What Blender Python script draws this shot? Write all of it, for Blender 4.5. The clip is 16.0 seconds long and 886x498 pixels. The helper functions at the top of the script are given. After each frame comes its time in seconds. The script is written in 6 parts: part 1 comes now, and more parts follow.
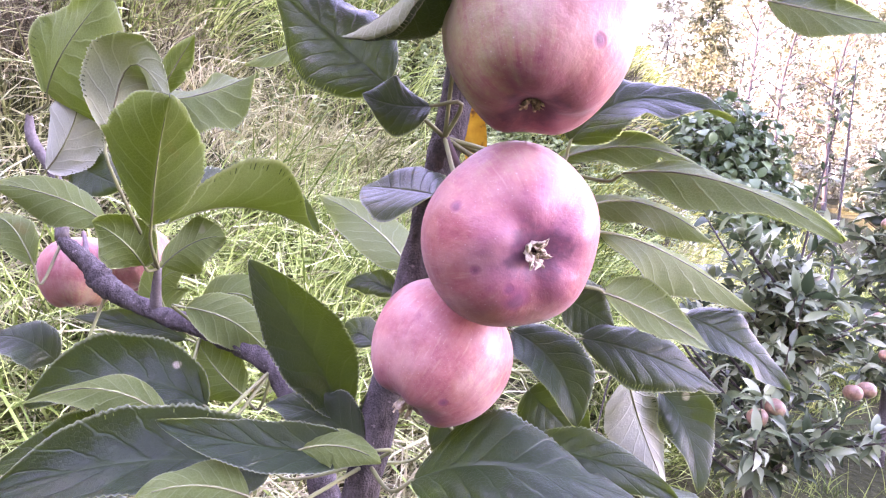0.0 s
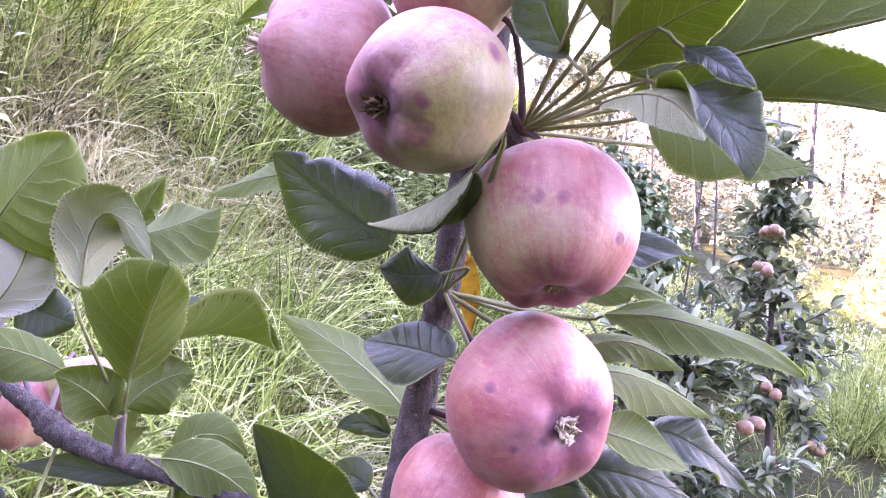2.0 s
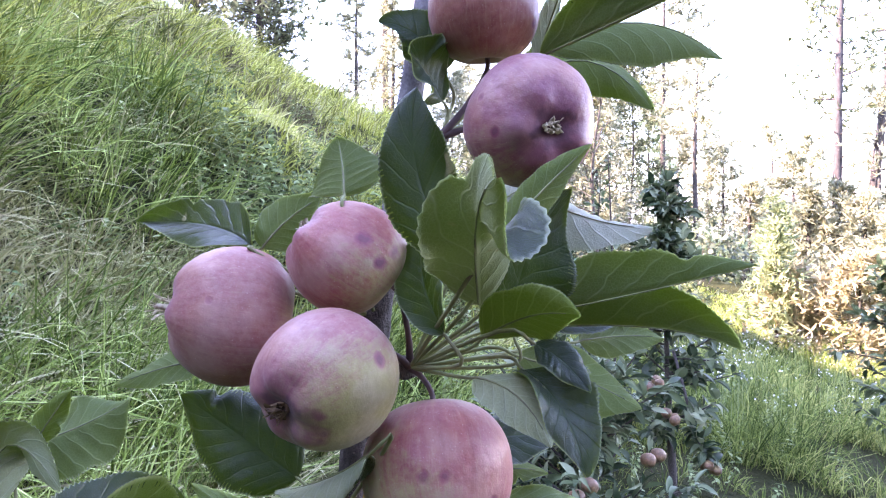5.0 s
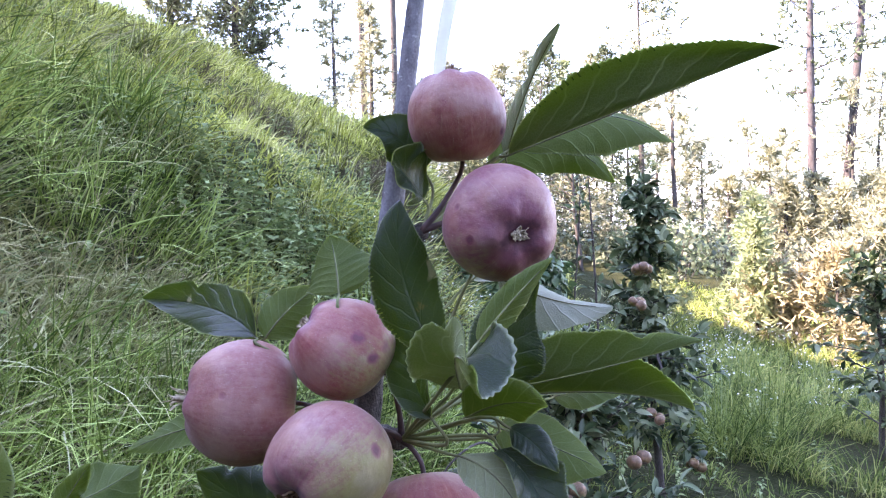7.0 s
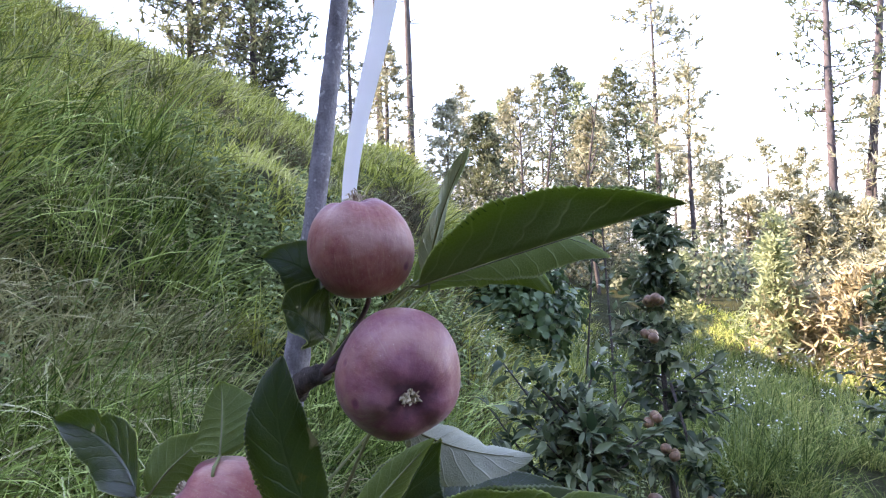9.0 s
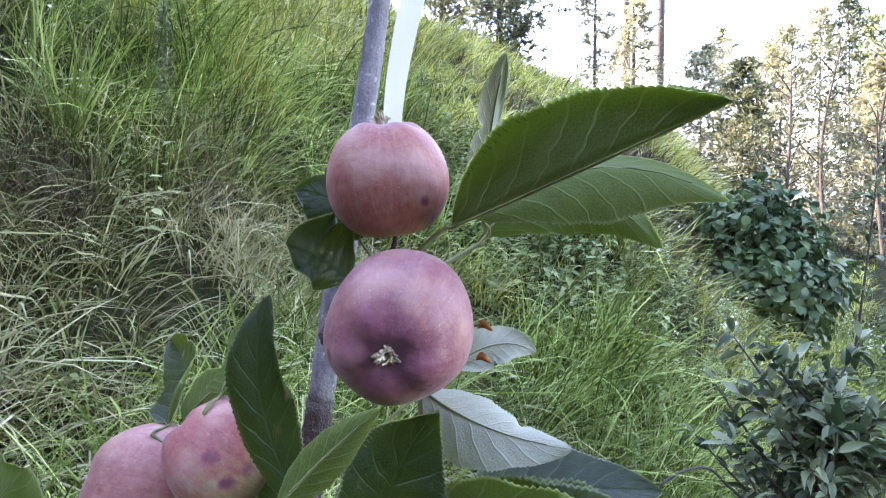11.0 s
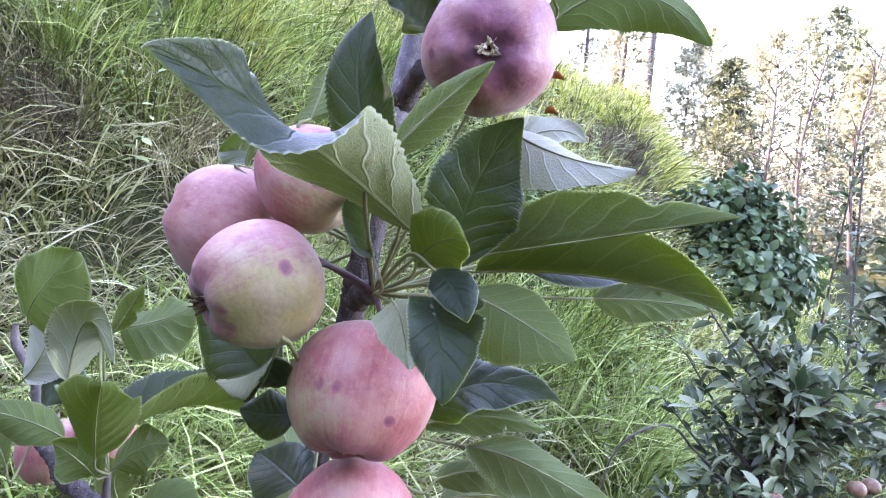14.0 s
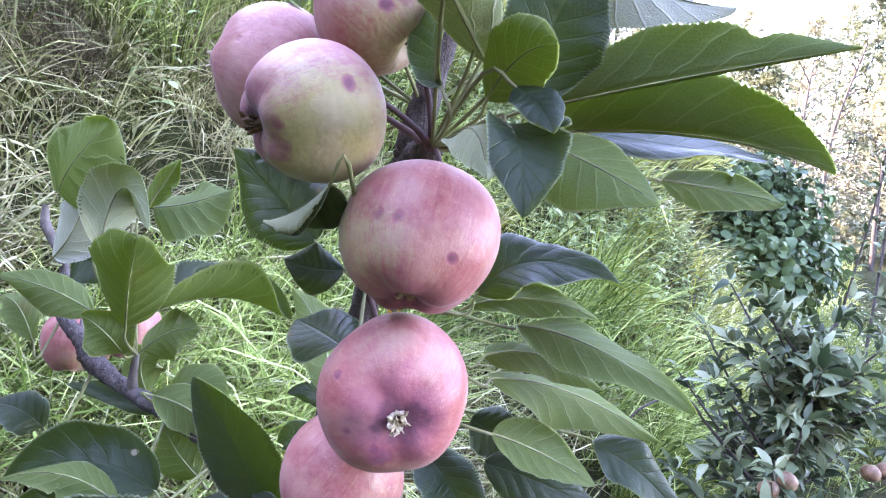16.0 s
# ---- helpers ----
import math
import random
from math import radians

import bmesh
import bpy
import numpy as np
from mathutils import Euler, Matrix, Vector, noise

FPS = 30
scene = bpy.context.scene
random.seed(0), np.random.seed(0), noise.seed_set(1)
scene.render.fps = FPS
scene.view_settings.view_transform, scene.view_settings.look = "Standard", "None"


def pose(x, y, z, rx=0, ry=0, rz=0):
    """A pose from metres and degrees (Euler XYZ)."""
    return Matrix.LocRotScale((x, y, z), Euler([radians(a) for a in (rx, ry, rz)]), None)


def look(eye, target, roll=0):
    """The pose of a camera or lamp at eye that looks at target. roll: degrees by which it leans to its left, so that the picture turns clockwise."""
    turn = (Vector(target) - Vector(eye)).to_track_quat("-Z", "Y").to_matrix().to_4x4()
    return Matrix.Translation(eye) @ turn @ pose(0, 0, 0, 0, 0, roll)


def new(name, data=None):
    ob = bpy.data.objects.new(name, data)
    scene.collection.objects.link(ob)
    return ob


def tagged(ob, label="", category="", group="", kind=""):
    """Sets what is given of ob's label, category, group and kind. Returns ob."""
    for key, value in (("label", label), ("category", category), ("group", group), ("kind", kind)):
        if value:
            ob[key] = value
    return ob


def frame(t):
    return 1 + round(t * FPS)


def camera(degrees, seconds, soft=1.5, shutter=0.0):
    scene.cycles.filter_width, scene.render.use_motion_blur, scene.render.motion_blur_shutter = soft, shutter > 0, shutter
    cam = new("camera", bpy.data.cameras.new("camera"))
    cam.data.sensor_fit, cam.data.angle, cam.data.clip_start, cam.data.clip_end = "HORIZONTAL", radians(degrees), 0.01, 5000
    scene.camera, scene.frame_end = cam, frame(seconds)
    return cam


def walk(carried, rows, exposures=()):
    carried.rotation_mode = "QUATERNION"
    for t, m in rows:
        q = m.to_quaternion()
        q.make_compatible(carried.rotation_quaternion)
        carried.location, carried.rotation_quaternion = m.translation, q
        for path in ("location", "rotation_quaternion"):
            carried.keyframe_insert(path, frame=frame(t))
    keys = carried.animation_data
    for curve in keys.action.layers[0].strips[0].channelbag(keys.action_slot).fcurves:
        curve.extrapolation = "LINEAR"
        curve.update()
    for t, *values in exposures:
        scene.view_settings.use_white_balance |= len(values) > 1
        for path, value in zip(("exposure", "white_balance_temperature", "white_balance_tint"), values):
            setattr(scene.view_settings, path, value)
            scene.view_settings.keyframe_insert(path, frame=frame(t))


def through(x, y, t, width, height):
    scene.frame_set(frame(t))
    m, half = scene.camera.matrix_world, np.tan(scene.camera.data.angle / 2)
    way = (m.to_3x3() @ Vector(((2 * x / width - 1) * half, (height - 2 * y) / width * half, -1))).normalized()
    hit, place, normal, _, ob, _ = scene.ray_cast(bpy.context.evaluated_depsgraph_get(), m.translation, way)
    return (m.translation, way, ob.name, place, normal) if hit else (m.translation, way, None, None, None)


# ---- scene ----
cam = camera(69.6, 16.0, soft=1.2, shutter=0.0)
PATH = [
    (0, (0.01651, -0.00209, 1.27829), (0.03103, 1.97453, 0.97370), 4.00),
    (0.5, (-0.00687, 0.00617, 1.28656), (0.13646, 1.98729, 1.05287), 5.03),
    (1, (-0.01599, 0.01544, 1.30007), (0.20977, 1.99350, 1.10956), 3.94),
    (1.5, (-0.02308, 0.00827, 1.31124), (0.24608, 1.98293, 1.14315), 3.36),
    (2, (-0.02430, -0.00449, 1.31592), (0.29723, 1.96478, 1.17958), 2.60),
    (2.5, (-0.02559, -0.01583, 1.32662), (0.35245, 1.94509, 1.21766), 1.72),
    (3, (-0.01757, -0.02051, 1.34278), (0.42109, 1.92836, 1.24543), 0.50),
    (3.5, (-0.02051, -0.02073, 1.35992), (0.47312, 1.91572, 1.27934), -0.12),
    (4, (-0.01991, -0.02805, 1.37220), (0.51848, 1.89712, 1.31015), -0.04),
    (4.5, (-0.02452, -0.03316, 1.38763), (0.54720, 1.88294, 1.34634), 0.64),
    (4.7, (-0.02466, -0.03060, 1.39115), (0.55793, 1.88236, 1.35698), 0.52),
    (6.8, (-0.03547, -0.05842, 1.43035), (0.60060, 1.83732, 1.39056), -1.45),
    (7, (-0.03406, -0.06154, 1.43363), (0.60816, 1.83233, 1.40546), -1.63),
    (7.5, (-0.03025, -0.06703, 1.44240), (0.62000, 1.82431, 1.44278), -2.22),
    (8, (-0.01146, -0.05439, 1.46756), (0.62377, 1.84203, 1.45918), -3.11),
    (8.2, (-0.00660, -0.05490, 1.47528), (0.64339, 1.83613, 1.51416), -3.27),
    (10.3, (0.08847, -0.04301, 1.48526), (0.25471, 1.95004, 1.47493), -0.17),
    (10.5, (0.09758, -0.03436, 1.48008), (0.15759, 1.96406, 1.42808), -0.38),
    (11, (0.10685, -0.01685, 1.47406), (-0.03468, 1.97663, 1.39662), 0.04),
    (11.5, (0.11254, -0.01134, 1.46272), (-0.11558, 1.97448, 1.39589), 0.30),
    (12, (0.10956, -0.01861, 1.44958), (-0.15703, 1.96224, 1.37783), 1.35),
    (12.5, (0.09865, -0.03764, 1.43777), (-0.16832, 1.94315, 1.36560), 2.63),
    (13, (0.08061, -0.04033, 1.42016), (-0.08130, 1.95203, 1.35469), 2.70),
    (13.5, (0.07631, -0.04295, 1.39912), (-0.01865, 1.95280, 1.30986), 3.61),
    (14, (0.07413, -0.04428, 1.38279), (0.00913, 1.94980, 1.24349), 4.43),
    (14.5, (0.07064, -0.04217, 1.37152), (-0.00962, 1.94997, 1.21359), 4.97),
    (15, (0.06782, -0.03241, 1.35849), (-0.02667, 1.95566, 1.16187), 5.14),
    (15.5, (0.06126, -0.02579, 1.34766), (-0.02792, 1.95956, 1.12306), 5.94),
    (16, (0.06082, -0.03067, 1.33330), (-0.04423, 1.95383, 1.10811), 7.56),
]
EXPOSURES = [(0, 5.36, 8350, 70), (1.5, 5.2, 8200, 67), (2, 5.15, 8000, 67), (2.5, 5.10, 7700, 61), (3.5, 4.58, 7450, 48), (4.5, 4.27, 7450, 42), (7, 3.86, 7600, 34), (7.5, 3.49, 7650, 33), (8.2, 3.36, 7750, 32), (10.3, 3.1, 8100, 29), (10.5, 3.25, 8100, 29),
             (11, 3.98, 7950, 29), (11.5, 4.44, 7800, 29), (12, 4.48, 7750, 29), (12.6, 4.69, 7700, 32), (13, 4.77, 7650, 36), (14.5, 4.60, 7600, 43), (15.3, 4.91, 7550, 42), (16, 4.88, 7600, 40)]
walk(cam, [(t, look(eye, target, roll)) for t, eye, target, roll in PATH], EXPOSURES)

# ---- daylight: a low sun behind the hillside, open sky over the orchard ----
SUN_ELEVATION, SUN_AZIMUTH = 33.6, -72.0      # azimuth from +y, to the right
world = bpy.data.worlds.new("sky")
scene.world = world
world.use_nodes = True
wn = world.node_tree
sky = wn.nodes.new("ShaderNodeTexSky")
sky.sky_type, sky.sun_disc = "NISHITA", False
sky.sun_elevation, sky.sun_rotation = radians(SUN_ELEVATION), radians(SUN_AZIMUTH)
sky.air_density, sky.dust_density, sky.ozone_density, sky.altitude = 1.0, 0.8, 1.0, 1800
back = wn.nodes["Background"]
back.inputs["Strength"].default_value = 0.15
wn.links.new(sky.outputs[0], back.inputs["Color"])
sun = new("sun", bpy.data.lights.new("sun", "SUN"))
sun.data.energy, sun.data.angle, sun.data.color = 2.8, radians(0.5), (1.0, 0.93, 0.83)
_a, _e = radians(SUN_AZIMUTH), radians(SUN_ELEVATION)
sun.matrix_world = look((math.sin(_a) * math.cos(_e) * 50, math.cos(_a) * math.cos(_e) * 50, math.sin(_e) * 50), (0, 0, 0))
scene.view_settings.exposure = 0.0


# ---- materials ----
def material(name, rough=0.6, spec=0.5):
    m = bpy.data.materials.new(name)
    m.use_nodes = True
    nt = m.node_tree
    b = nt.nodes["Principled BSDF"]
    b.inputs["Roughness"].default_value = rough
    b.inputs["Specular IOR Level"].default_value = spec
    return m, nt, b


def node(nt, kind, **values):
    n = nt.nodes.new(kind)
    for k, v in values.items():
        if k == "feature":
            n.feature = v
        else:
            n.inputs[k].default_value = v
    return n


def math_node(nt, op, a, b=None, c=None):
    n = nt.nodes.new("ShaderNodeMath")
    n.operation = op
    for i, v in enumerate((a, b, c)):
        if v is None:
            continue
        if isinstance(v, bpy.types.NodeSocket):
            nt.links.new(v, n.inputs[i])
        else:
            n.inputs[i].default_value = v
    return n.outputs[0]


def mix(nt, fac, a, b, blend="MIX"):
    n = nt.nodes.new("ShaderNodeMix")
    n.data_type, n.blend_type = "RGBA", blend
    for i, v in ((0, fac), (6, a), (7, b)):
        if isinstance(v, bpy.types.NodeSocket):
            nt.links.new(v, n.inputs[i])
        else:
            n.inputs[i].default_value = (*v, 1) if i else v
    return n.outputs[2]


def ramp(nt, fac, stops):
    n = nt.nodes.new("ShaderNodeValToRGB")
    el = n.color_ramp.elements
    while len(el) < len(stops):
        el.new(0.5)
    for e, (p, c) in zip(el, stops):
        e.position, e.color = p, (*c, 1) if len(c) == 3 else c
    nt.links.new(fac, n.inputs[0])
    return n.outputs[0]


def noise_tex(nt, scale, detail=3.0, vector=None, rough=0.5):
    n = node(nt, "ShaderNodeTexNoise", Scale=scale, Detail=detail, Roughness=rough)
    if vector is not None:
        nt.links.new(vector, n.inputs["Vector"])
    return n.outputs["Fac"]


def bump(nt, height, strength, distance, bsdf):
    n = node(nt, "ShaderNodeBump", Strength=strength, Distance=distance)
    nt.links.new(height, n.inputs["Height"])
    nt.links.new(n.outputs[0], bsdf.inputs["Normal"])


def coords(nt, out="Object"):
    return nt.nodes.new("ShaderNodeTexCoord").outputs[out]


def leaf_material(name, base, base2, vein, rough, spec, through, vein_bump, bloom, glow, edge=(0.25, 0.30, 0.16)):
    """Blade of a broad leaf: midrib and side veins from its UV, mottling, light passing through."""
    m, nt, b = material(name, rough, spec)
    uv = coords(nt, "UV")
    sep = nt.nodes.new("ShaderNodeSeparateXYZ")
    nt.links.new(uv, sep.inputs[0])
    u = math_node(nt, "ABSOLUTE", math_node(nt, "SUBTRACT", sep.outputs[0], 0.5))
    v = sep.outputs[1]
    obj = coords(nt)
    wob = math_node(nt, "MULTIPLY", math_node(nt, "SUBTRACT", noise_tex(nt, 90, 2, obj), 0.5), 0.09)
    mid = math_node(nt, "SUBTRACT", 1.0, math_node(nt, "SMOOTH_MIN", math_node(nt, "MULTIPLY", u, 28.0), 1.0, 0.3))
    ph = math_node(nt, "ADD", math_node(nt, "SUBTRACT", v, math_node(nt, "MULTIPLY", math_node(nt, "POWER", u, 0.8), 0.42)), wob)
    fr = math_node(nt, "ABSOLUTE", math_node(nt, "SUBTRACT", math_node(nt, "FRACT", math_node(nt, "MULTIPLY", ph, 7.5)), 0.5))
    side = math_node(nt, "SUBTRACT", 1.0, math_node(nt, "MINIMUM", math_node(nt, "MULTIPLY", fr, 12.0), 1.0))
    twig = math_node(nt, "ADD", math_node(nt, "ADD", math_node(nt, "MULTIPLY", v, 0.9), math_node(nt, "MULTIPLY", u, 1.1)), math_node(nt, "MULTIPLY", wob, 1.6))
    fr2 = math_node(nt, "ABSOLUTE", math_node(nt, "SUBTRACT", math_node(nt, "FRACT", math_node(nt, "MULTIPLY", twig, 21.0)), 0.5))
    fine = math_node(nt, "SUBTRACT", 1.0, math_node(nt, "MINIMUM", math_node(nt, "MULTIPLY", fr2, 7.0), 1.0))
    vo = node(nt, "ShaderNodeTexVoronoi", feature="DISTANCE_TO_EDGE", Scale=720.0)
    nt.links.new(obj, vo.inputs["Vector"])
    net = math_node(nt, "SUBTRACT", 1.0, math_node(nt, "MINIMUM", math_node(nt, "MULTIPLY", vo.outputs["Distance"], 9.0), 1.0))
    veins = math_node(nt, "MAXIMUM", mid, math_node(nt, "MULTIPLY", side, 0.75))
    allv = math_node(nt, "MAXIMUM", math_node(nt, "MAXIMUM", veins, math_node(nt, "MULTIPLY", fine, 0.20)), math_node(nt, "MULTIPLY", net, 0.34))
    info = nt.nodes.new("ShaderNodeObjectInfo")
    tone = math_node(nt, "ADD", math_node(nt, "MULTIPLY", noise_tex(nt, 35, 3, obj), 0.6), math_node(nt, "MULTIPLY", info.outputs["Random"], 0.45))
    col = mix(nt, tone, base, base2)
    if bloom:
        # clouds of a second tone; on leaf tops a painted bluish sky sheen
        pale_cloud = node(nt, "ShaderNodeMapRange", **{"From Min": 0.45, "From Max": 0.75})
        nt.links.new(noise_tex(nt, 22, 5, obj), pale_cloud.inputs[0])
        col = mix(nt, math_node(nt, "MULTIPLY", pale_cloud.outputs[0], 0.45), col, bloom)
    blot = node(nt, "ShaderNodeMapRange", **{"From Min": 0.71, "From Max": 0.76})
    nt.links.new(noise_tex(nt, 60, 4, obj), blot.inputs[0])
    col = mix(nt, math_node(nt, "MULTIPLY", blot.outputs[0], 0.65), col, (0.22, 0.11, 0.03))
    scar = node(nt, "ShaderNodeMapRange", **{"From Min": 0.735, "From Max": 0.75})
    nt.links.new(noise_tex(nt, 38, 2, obj), scar.inputs[0])
    col = mix(nt, math_node(nt, "MULTIPLY", scar.outputs[0], 0.7), col, (0.48, 0.40, 0.27))
    col = mix(nt, allv, col, vein)
    rim = node(nt, "ShaderNodeMapRange", **{"From Min": 0.474, "From Max": 0.494})
    nt.links.new(u, rim.inputs[0])
    col = mix(nt, math_node(nt, "MULTIPLY", rim.outputs[0], 0.8), col, edge)
    nt.links.new(col, b.inputs["Base Color"])
    h = math_node(nt, "ADD", math_node(nt, "MULTIPLY", math_node(nt, "MAXIMUM", veins, math_node(nt, "MULTIPLY", net, 0.22)), vein_bump), math_node(nt, "MULTIPLY", noise_tex(nt, 170, 4, obj, 0.6), 0.9))
    bump(nt, h, 0.75, 0.0009, b)
    tr = nt.nodes.new("ShaderNodeBsdfTranslucent")
    nt.links.new(mix(nt, 0.75, col, glow), tr.inputs["Color"])
    ms = nt.nodes.new("ShaderNodeMixShader")
    ms.inputs[0].default_value = through
    nt.links.new(b.outputs[0], ms.inputs[1])
    nt.links.new(tr.outputs[0], ms.inputs[2])
    nt.links.new(ms.outputs[0], nt.nodes["Material Output"].inputs["Surface"])
    return m


LEAF_TOP = leaf_material("leaf_top", (0.004, 0.012, 0.004), (0.014, 0.034, 0.012), (0.026, 0.048, 0.020), 0.34, 0.25, 0.20, -0.7, (0.018, 0.029, 0.025), (0.48, 0.64, 0.15), (0.24, 0.28, 0.20))
LEAF_UNDER = leaf_material("leaf_underside", (0.076, 0.130, 0.027), (0.142, 0.210, 0.056), (0.38, 0.46, 0.21), 0.58, 0.28, 0.58, 0.8, (0.138, 0.195, 0.078), (0.50, 0.63, 0.15), (0.46, 0.50, 0.29))
LEAF_SILVER = leaf_material("leaf_silvery_underside", (0.40, 0.43, 0.32), (0.58, 0.60, 0.49), (0.64, 0.67, 0.54), 0.7, 0.25, 0.34, 0.8, (0.50, 0.53, 0.46), (0.44, 0.52, 0.24), (0.55, 0.58, 0.45))
LEAF_PALE = leaf_material("leaf_downy_underside", (0.25, 0.295, 0.155), (0.37, 0.41, 0.26), (0.50, 0.54, 0.37), 0.66, 0.25, 0.40, 0.8, (0.30, 0.34, 0.24), (0.44, 0.54, 0.15), (0.50, 0.54, 0.40))


def simple_leaf_material(name, dark, light, through=0.25, rough=0.55, patch=1.2, spec=0.3, third=None):
    """Small leaves and blades: each one its own shade, drifting in patches over the place."""
    m, nt, b = material(name, rough, spec)
    geo = nt.nodes.new("ShaderNodeNewGeometry")
    pos = geo.outputs["Position"]
    drift = math_node(nt, "MULTIPLY", math_node(nt, "SUBTRACT", noise_tex(nt, patch, 3, pos), 0.5), 1.15)
    f = math_node(nt, "ADD", math_node(nt, "MULTIPLY", geo.outputs["Random Per Island"], 0.70), math_node(nt, "ADD", drift, 0.17))
    stops = [(0.18, dark), (0.85, light)] if third is None else [(0.24, dark), (0.64, light), (0.92, third)]
    col = ramp(nt, f, stops)
    nt.links.new(col, b.inputs["Base Color"])
    tr = nt.nodes.new("ShaderNodeBsdfTranslucent")
    nt.links.new(col, tr.inputs["Color"])
    ms = nt.nodes.new("ShaderNodeMixShader")
    ms.inputs[0].default_value = through
    nt.links.new(b.outputs[0], ms.inputs[1])
    nt.links.new(tr.outputs[0], ms.inputs[2])
    nt.links.new(ms.outputs[0], nt.nodes["Material Output"].inputs["Surface"])
    return m


GRASS = simple_leaf_material("grass_blade", (0.070, 0.090, 0.026), (0.310, 0.330, 0.140), 0.13, 0.55, 0.9, 0.12, (0.64, 0.62, 0.40))
GRASS_DRY = simple_leaf_material("dry_grass_blade", (0.148, 0.126, 0.061), (0.609, 0.548, 0.331), 0.30, 0.6, 1.5, 0.1)
# yellow-green crest blades, colour raised to stand for the light on the crest
GRASS_CREST = simple_leaf_material("sun_tinted_grass_blade", (0.160, 0.195, 0.036), (0.57, 0.61, 0.150), 0.22, 0.55, 0.9, 0.10, (0.82, 0.80, 0.40))
GRASS_STRAW = simple_leaf_material("bleached_grass_blade", (0.174, 0.191, 0.070), (0.452, 0.444, 0.217), 0.3, 0.6, 1.5, 0.25, (0.644, 0.609, 0.400))
GRASS_LUSH = simple_leaf_material("lush_grass_blade", (0.052, 0.102, 0.018), (0.255, 0.360, 0.088), 0.16, 0.52, 1.1, 0.14, (0.60, 0.72, 0.28))
GRASS_MEADOW = simple_leaf_material("meadow_grass_blade", (0.045, 0.085, 0.020), (0.26, 0.345, 0.095), 0.32, 0.6, 0.7, 0.08, (0.58, 0.58, 0.22))
BRUSH = simple_leaf_material("dead_brush", (0.045, 0.038, 0.022), (0.20, 0.165, 0.100), 0.1, 0.8, 1.5)
HERB = simple_leaf_material("herb_leaf", (0.10, 0.17, 0.055), (0.38, 0.46, 0.22), 0.28, 0.5, 3.0)
WOOLLY = simple_leaf_material("woolly_leaf", (0.16, 0.20, 0.13), (0.34, 0.38, 0.28), 0.15, 0.8, 4.0, 0.05)
ORCHARD_LEAF = simple_leaf_material("orchard_leaf", (0.024, 0.050, 0.022), (0.140, 0.195, 0.100), 0.26, 0.44, 6.0, 0.34, (0.31, 0.36, 0.23))
BUSH_LEAF = simple_leaf_material("bush_leaf", (0.032, 0.078, 0.030), (0.13, 0.21, 0.09), 0.22, 0.40, 3.0, 0.35)
NEEDLE = simple_leaf_material("pine_needle", (0.058, 0.076, 0.042), (0.185, 0.215, 0.120), 0.30, 0.6, 0.25)
NEEDLE_PALE = simple_leaf_material("light_green_needle", (0.16, 0.22, 0.11), (0.40, 0.45, 0.26), 0.35, 0.6, 0.5)
# paler copy of the needles: sunlight and veiling glare put into the colour
NEEDLE_SUN_TINTED = simple_leaf_material("sun_and_glare_tinted_needle", (0.17, 0.18, 0.105), (0.42, 0.42, 0.29), 0.32, 0.6, 0.25)
NEEDLE_RUST = simple_leaf_material("dry_orange_needle", (0.27, 0.235, 0.13), (0.50, 0.45, 0.31), 0.32, 0.6, 1.0)
BROADLEAF = simple_leaf_material("broadleaf", (0.05, 0.07, 0.045), (0.13, 0.16, 0.10), 0.32, 0.5, 0.6)


def bark_material(name, dark, light, scale, relief):
    m, nt, b = material(name, 0.85, 0.2)
    obj = coords(nt)
    mp = node(nt, "ShaderNodeMapping")
    mp.inputs["Scale"].default_value = (1, 1, 0.45)
    nt.links.new(obj, mp.inputs["Vector"])
    n1, n2 = noise_tex(nt, scale, 5, mp.outputs[0], 0.65), noise_tex(nt, scale * 5, 3, obj)
    f = math_node(nt, "ADD", math_node(nt, "MULTIPLY", n1, 0.75), math_node(nt, "MULTIPLY", n2, 0.3))
    col = ramp(nt, f, [(0.33, dark), (0.72, light)])
    pore = node(nt, "ShaderNodeMapRange", **{"From Min": 0.66, "From Max": 0.72})
    nt.links.new(noise_tex(nt, scale * 1.6, 2, obj), pore.inputs[0])
    nt.links.new(mix(nt, math_node(nt, "MULTIPLY", pore.outputs[0], 0.6), col, (min(light[0] * 1.9, 0.6), min(light[1] * 1.9, 0.6), min(light[2] * 1.85, 0.6))), b.inputs["Base Color"])
    bump(nt, f, 0.9, relief, b)
    return m


BARK_APPLE = bark_material("apple_bark", (0.020, 0.016, 0.014), (0.145, 0.125, 0.120), 260, 0.0034)
BARK_SHOOT = bark_material("shoot_bark", (0.06, 0.050, 0.045), (0.19, 0.165, 0.15), 170, 0.0010)
BARK_LEADER = bark_material("leader_bark", (0.10, 0.092, 0.10), (0.33, 0.32, 0.345), 170, 0.0014)
BARK_PINE = bark_material("pine_bark", (0.030, 0.027, 0.027), (0.10, 0.090, 0.085), 7, 0.02)

PETIOLE, _nt, _b = material("petiole", 0.6, 0.3)
_nt.links.new(ramp(_nt, noise_tex(_nt, 60, 2, coords(_nt)), [(0.3, (0.14, 0.135, 0.065)), (0.7, (0.24, 0.28, 0.12))]), _b.inputs["Base Color"])
STALK, _nt, _b = material("fruit_stalk", 0.6, 0.3)
_nt.links.new(ramp(_nt, noise_tex(_nt, 90, 2, coords(_nt)), [(0.3, (0.06, 0.035, 0.04)), (0.7, (0.14, 0.085, 0.08))]), _b.inputs["Base Color"])
SEPAL, _nt, _b = material("dry_sepal", 0.8, 0.2)
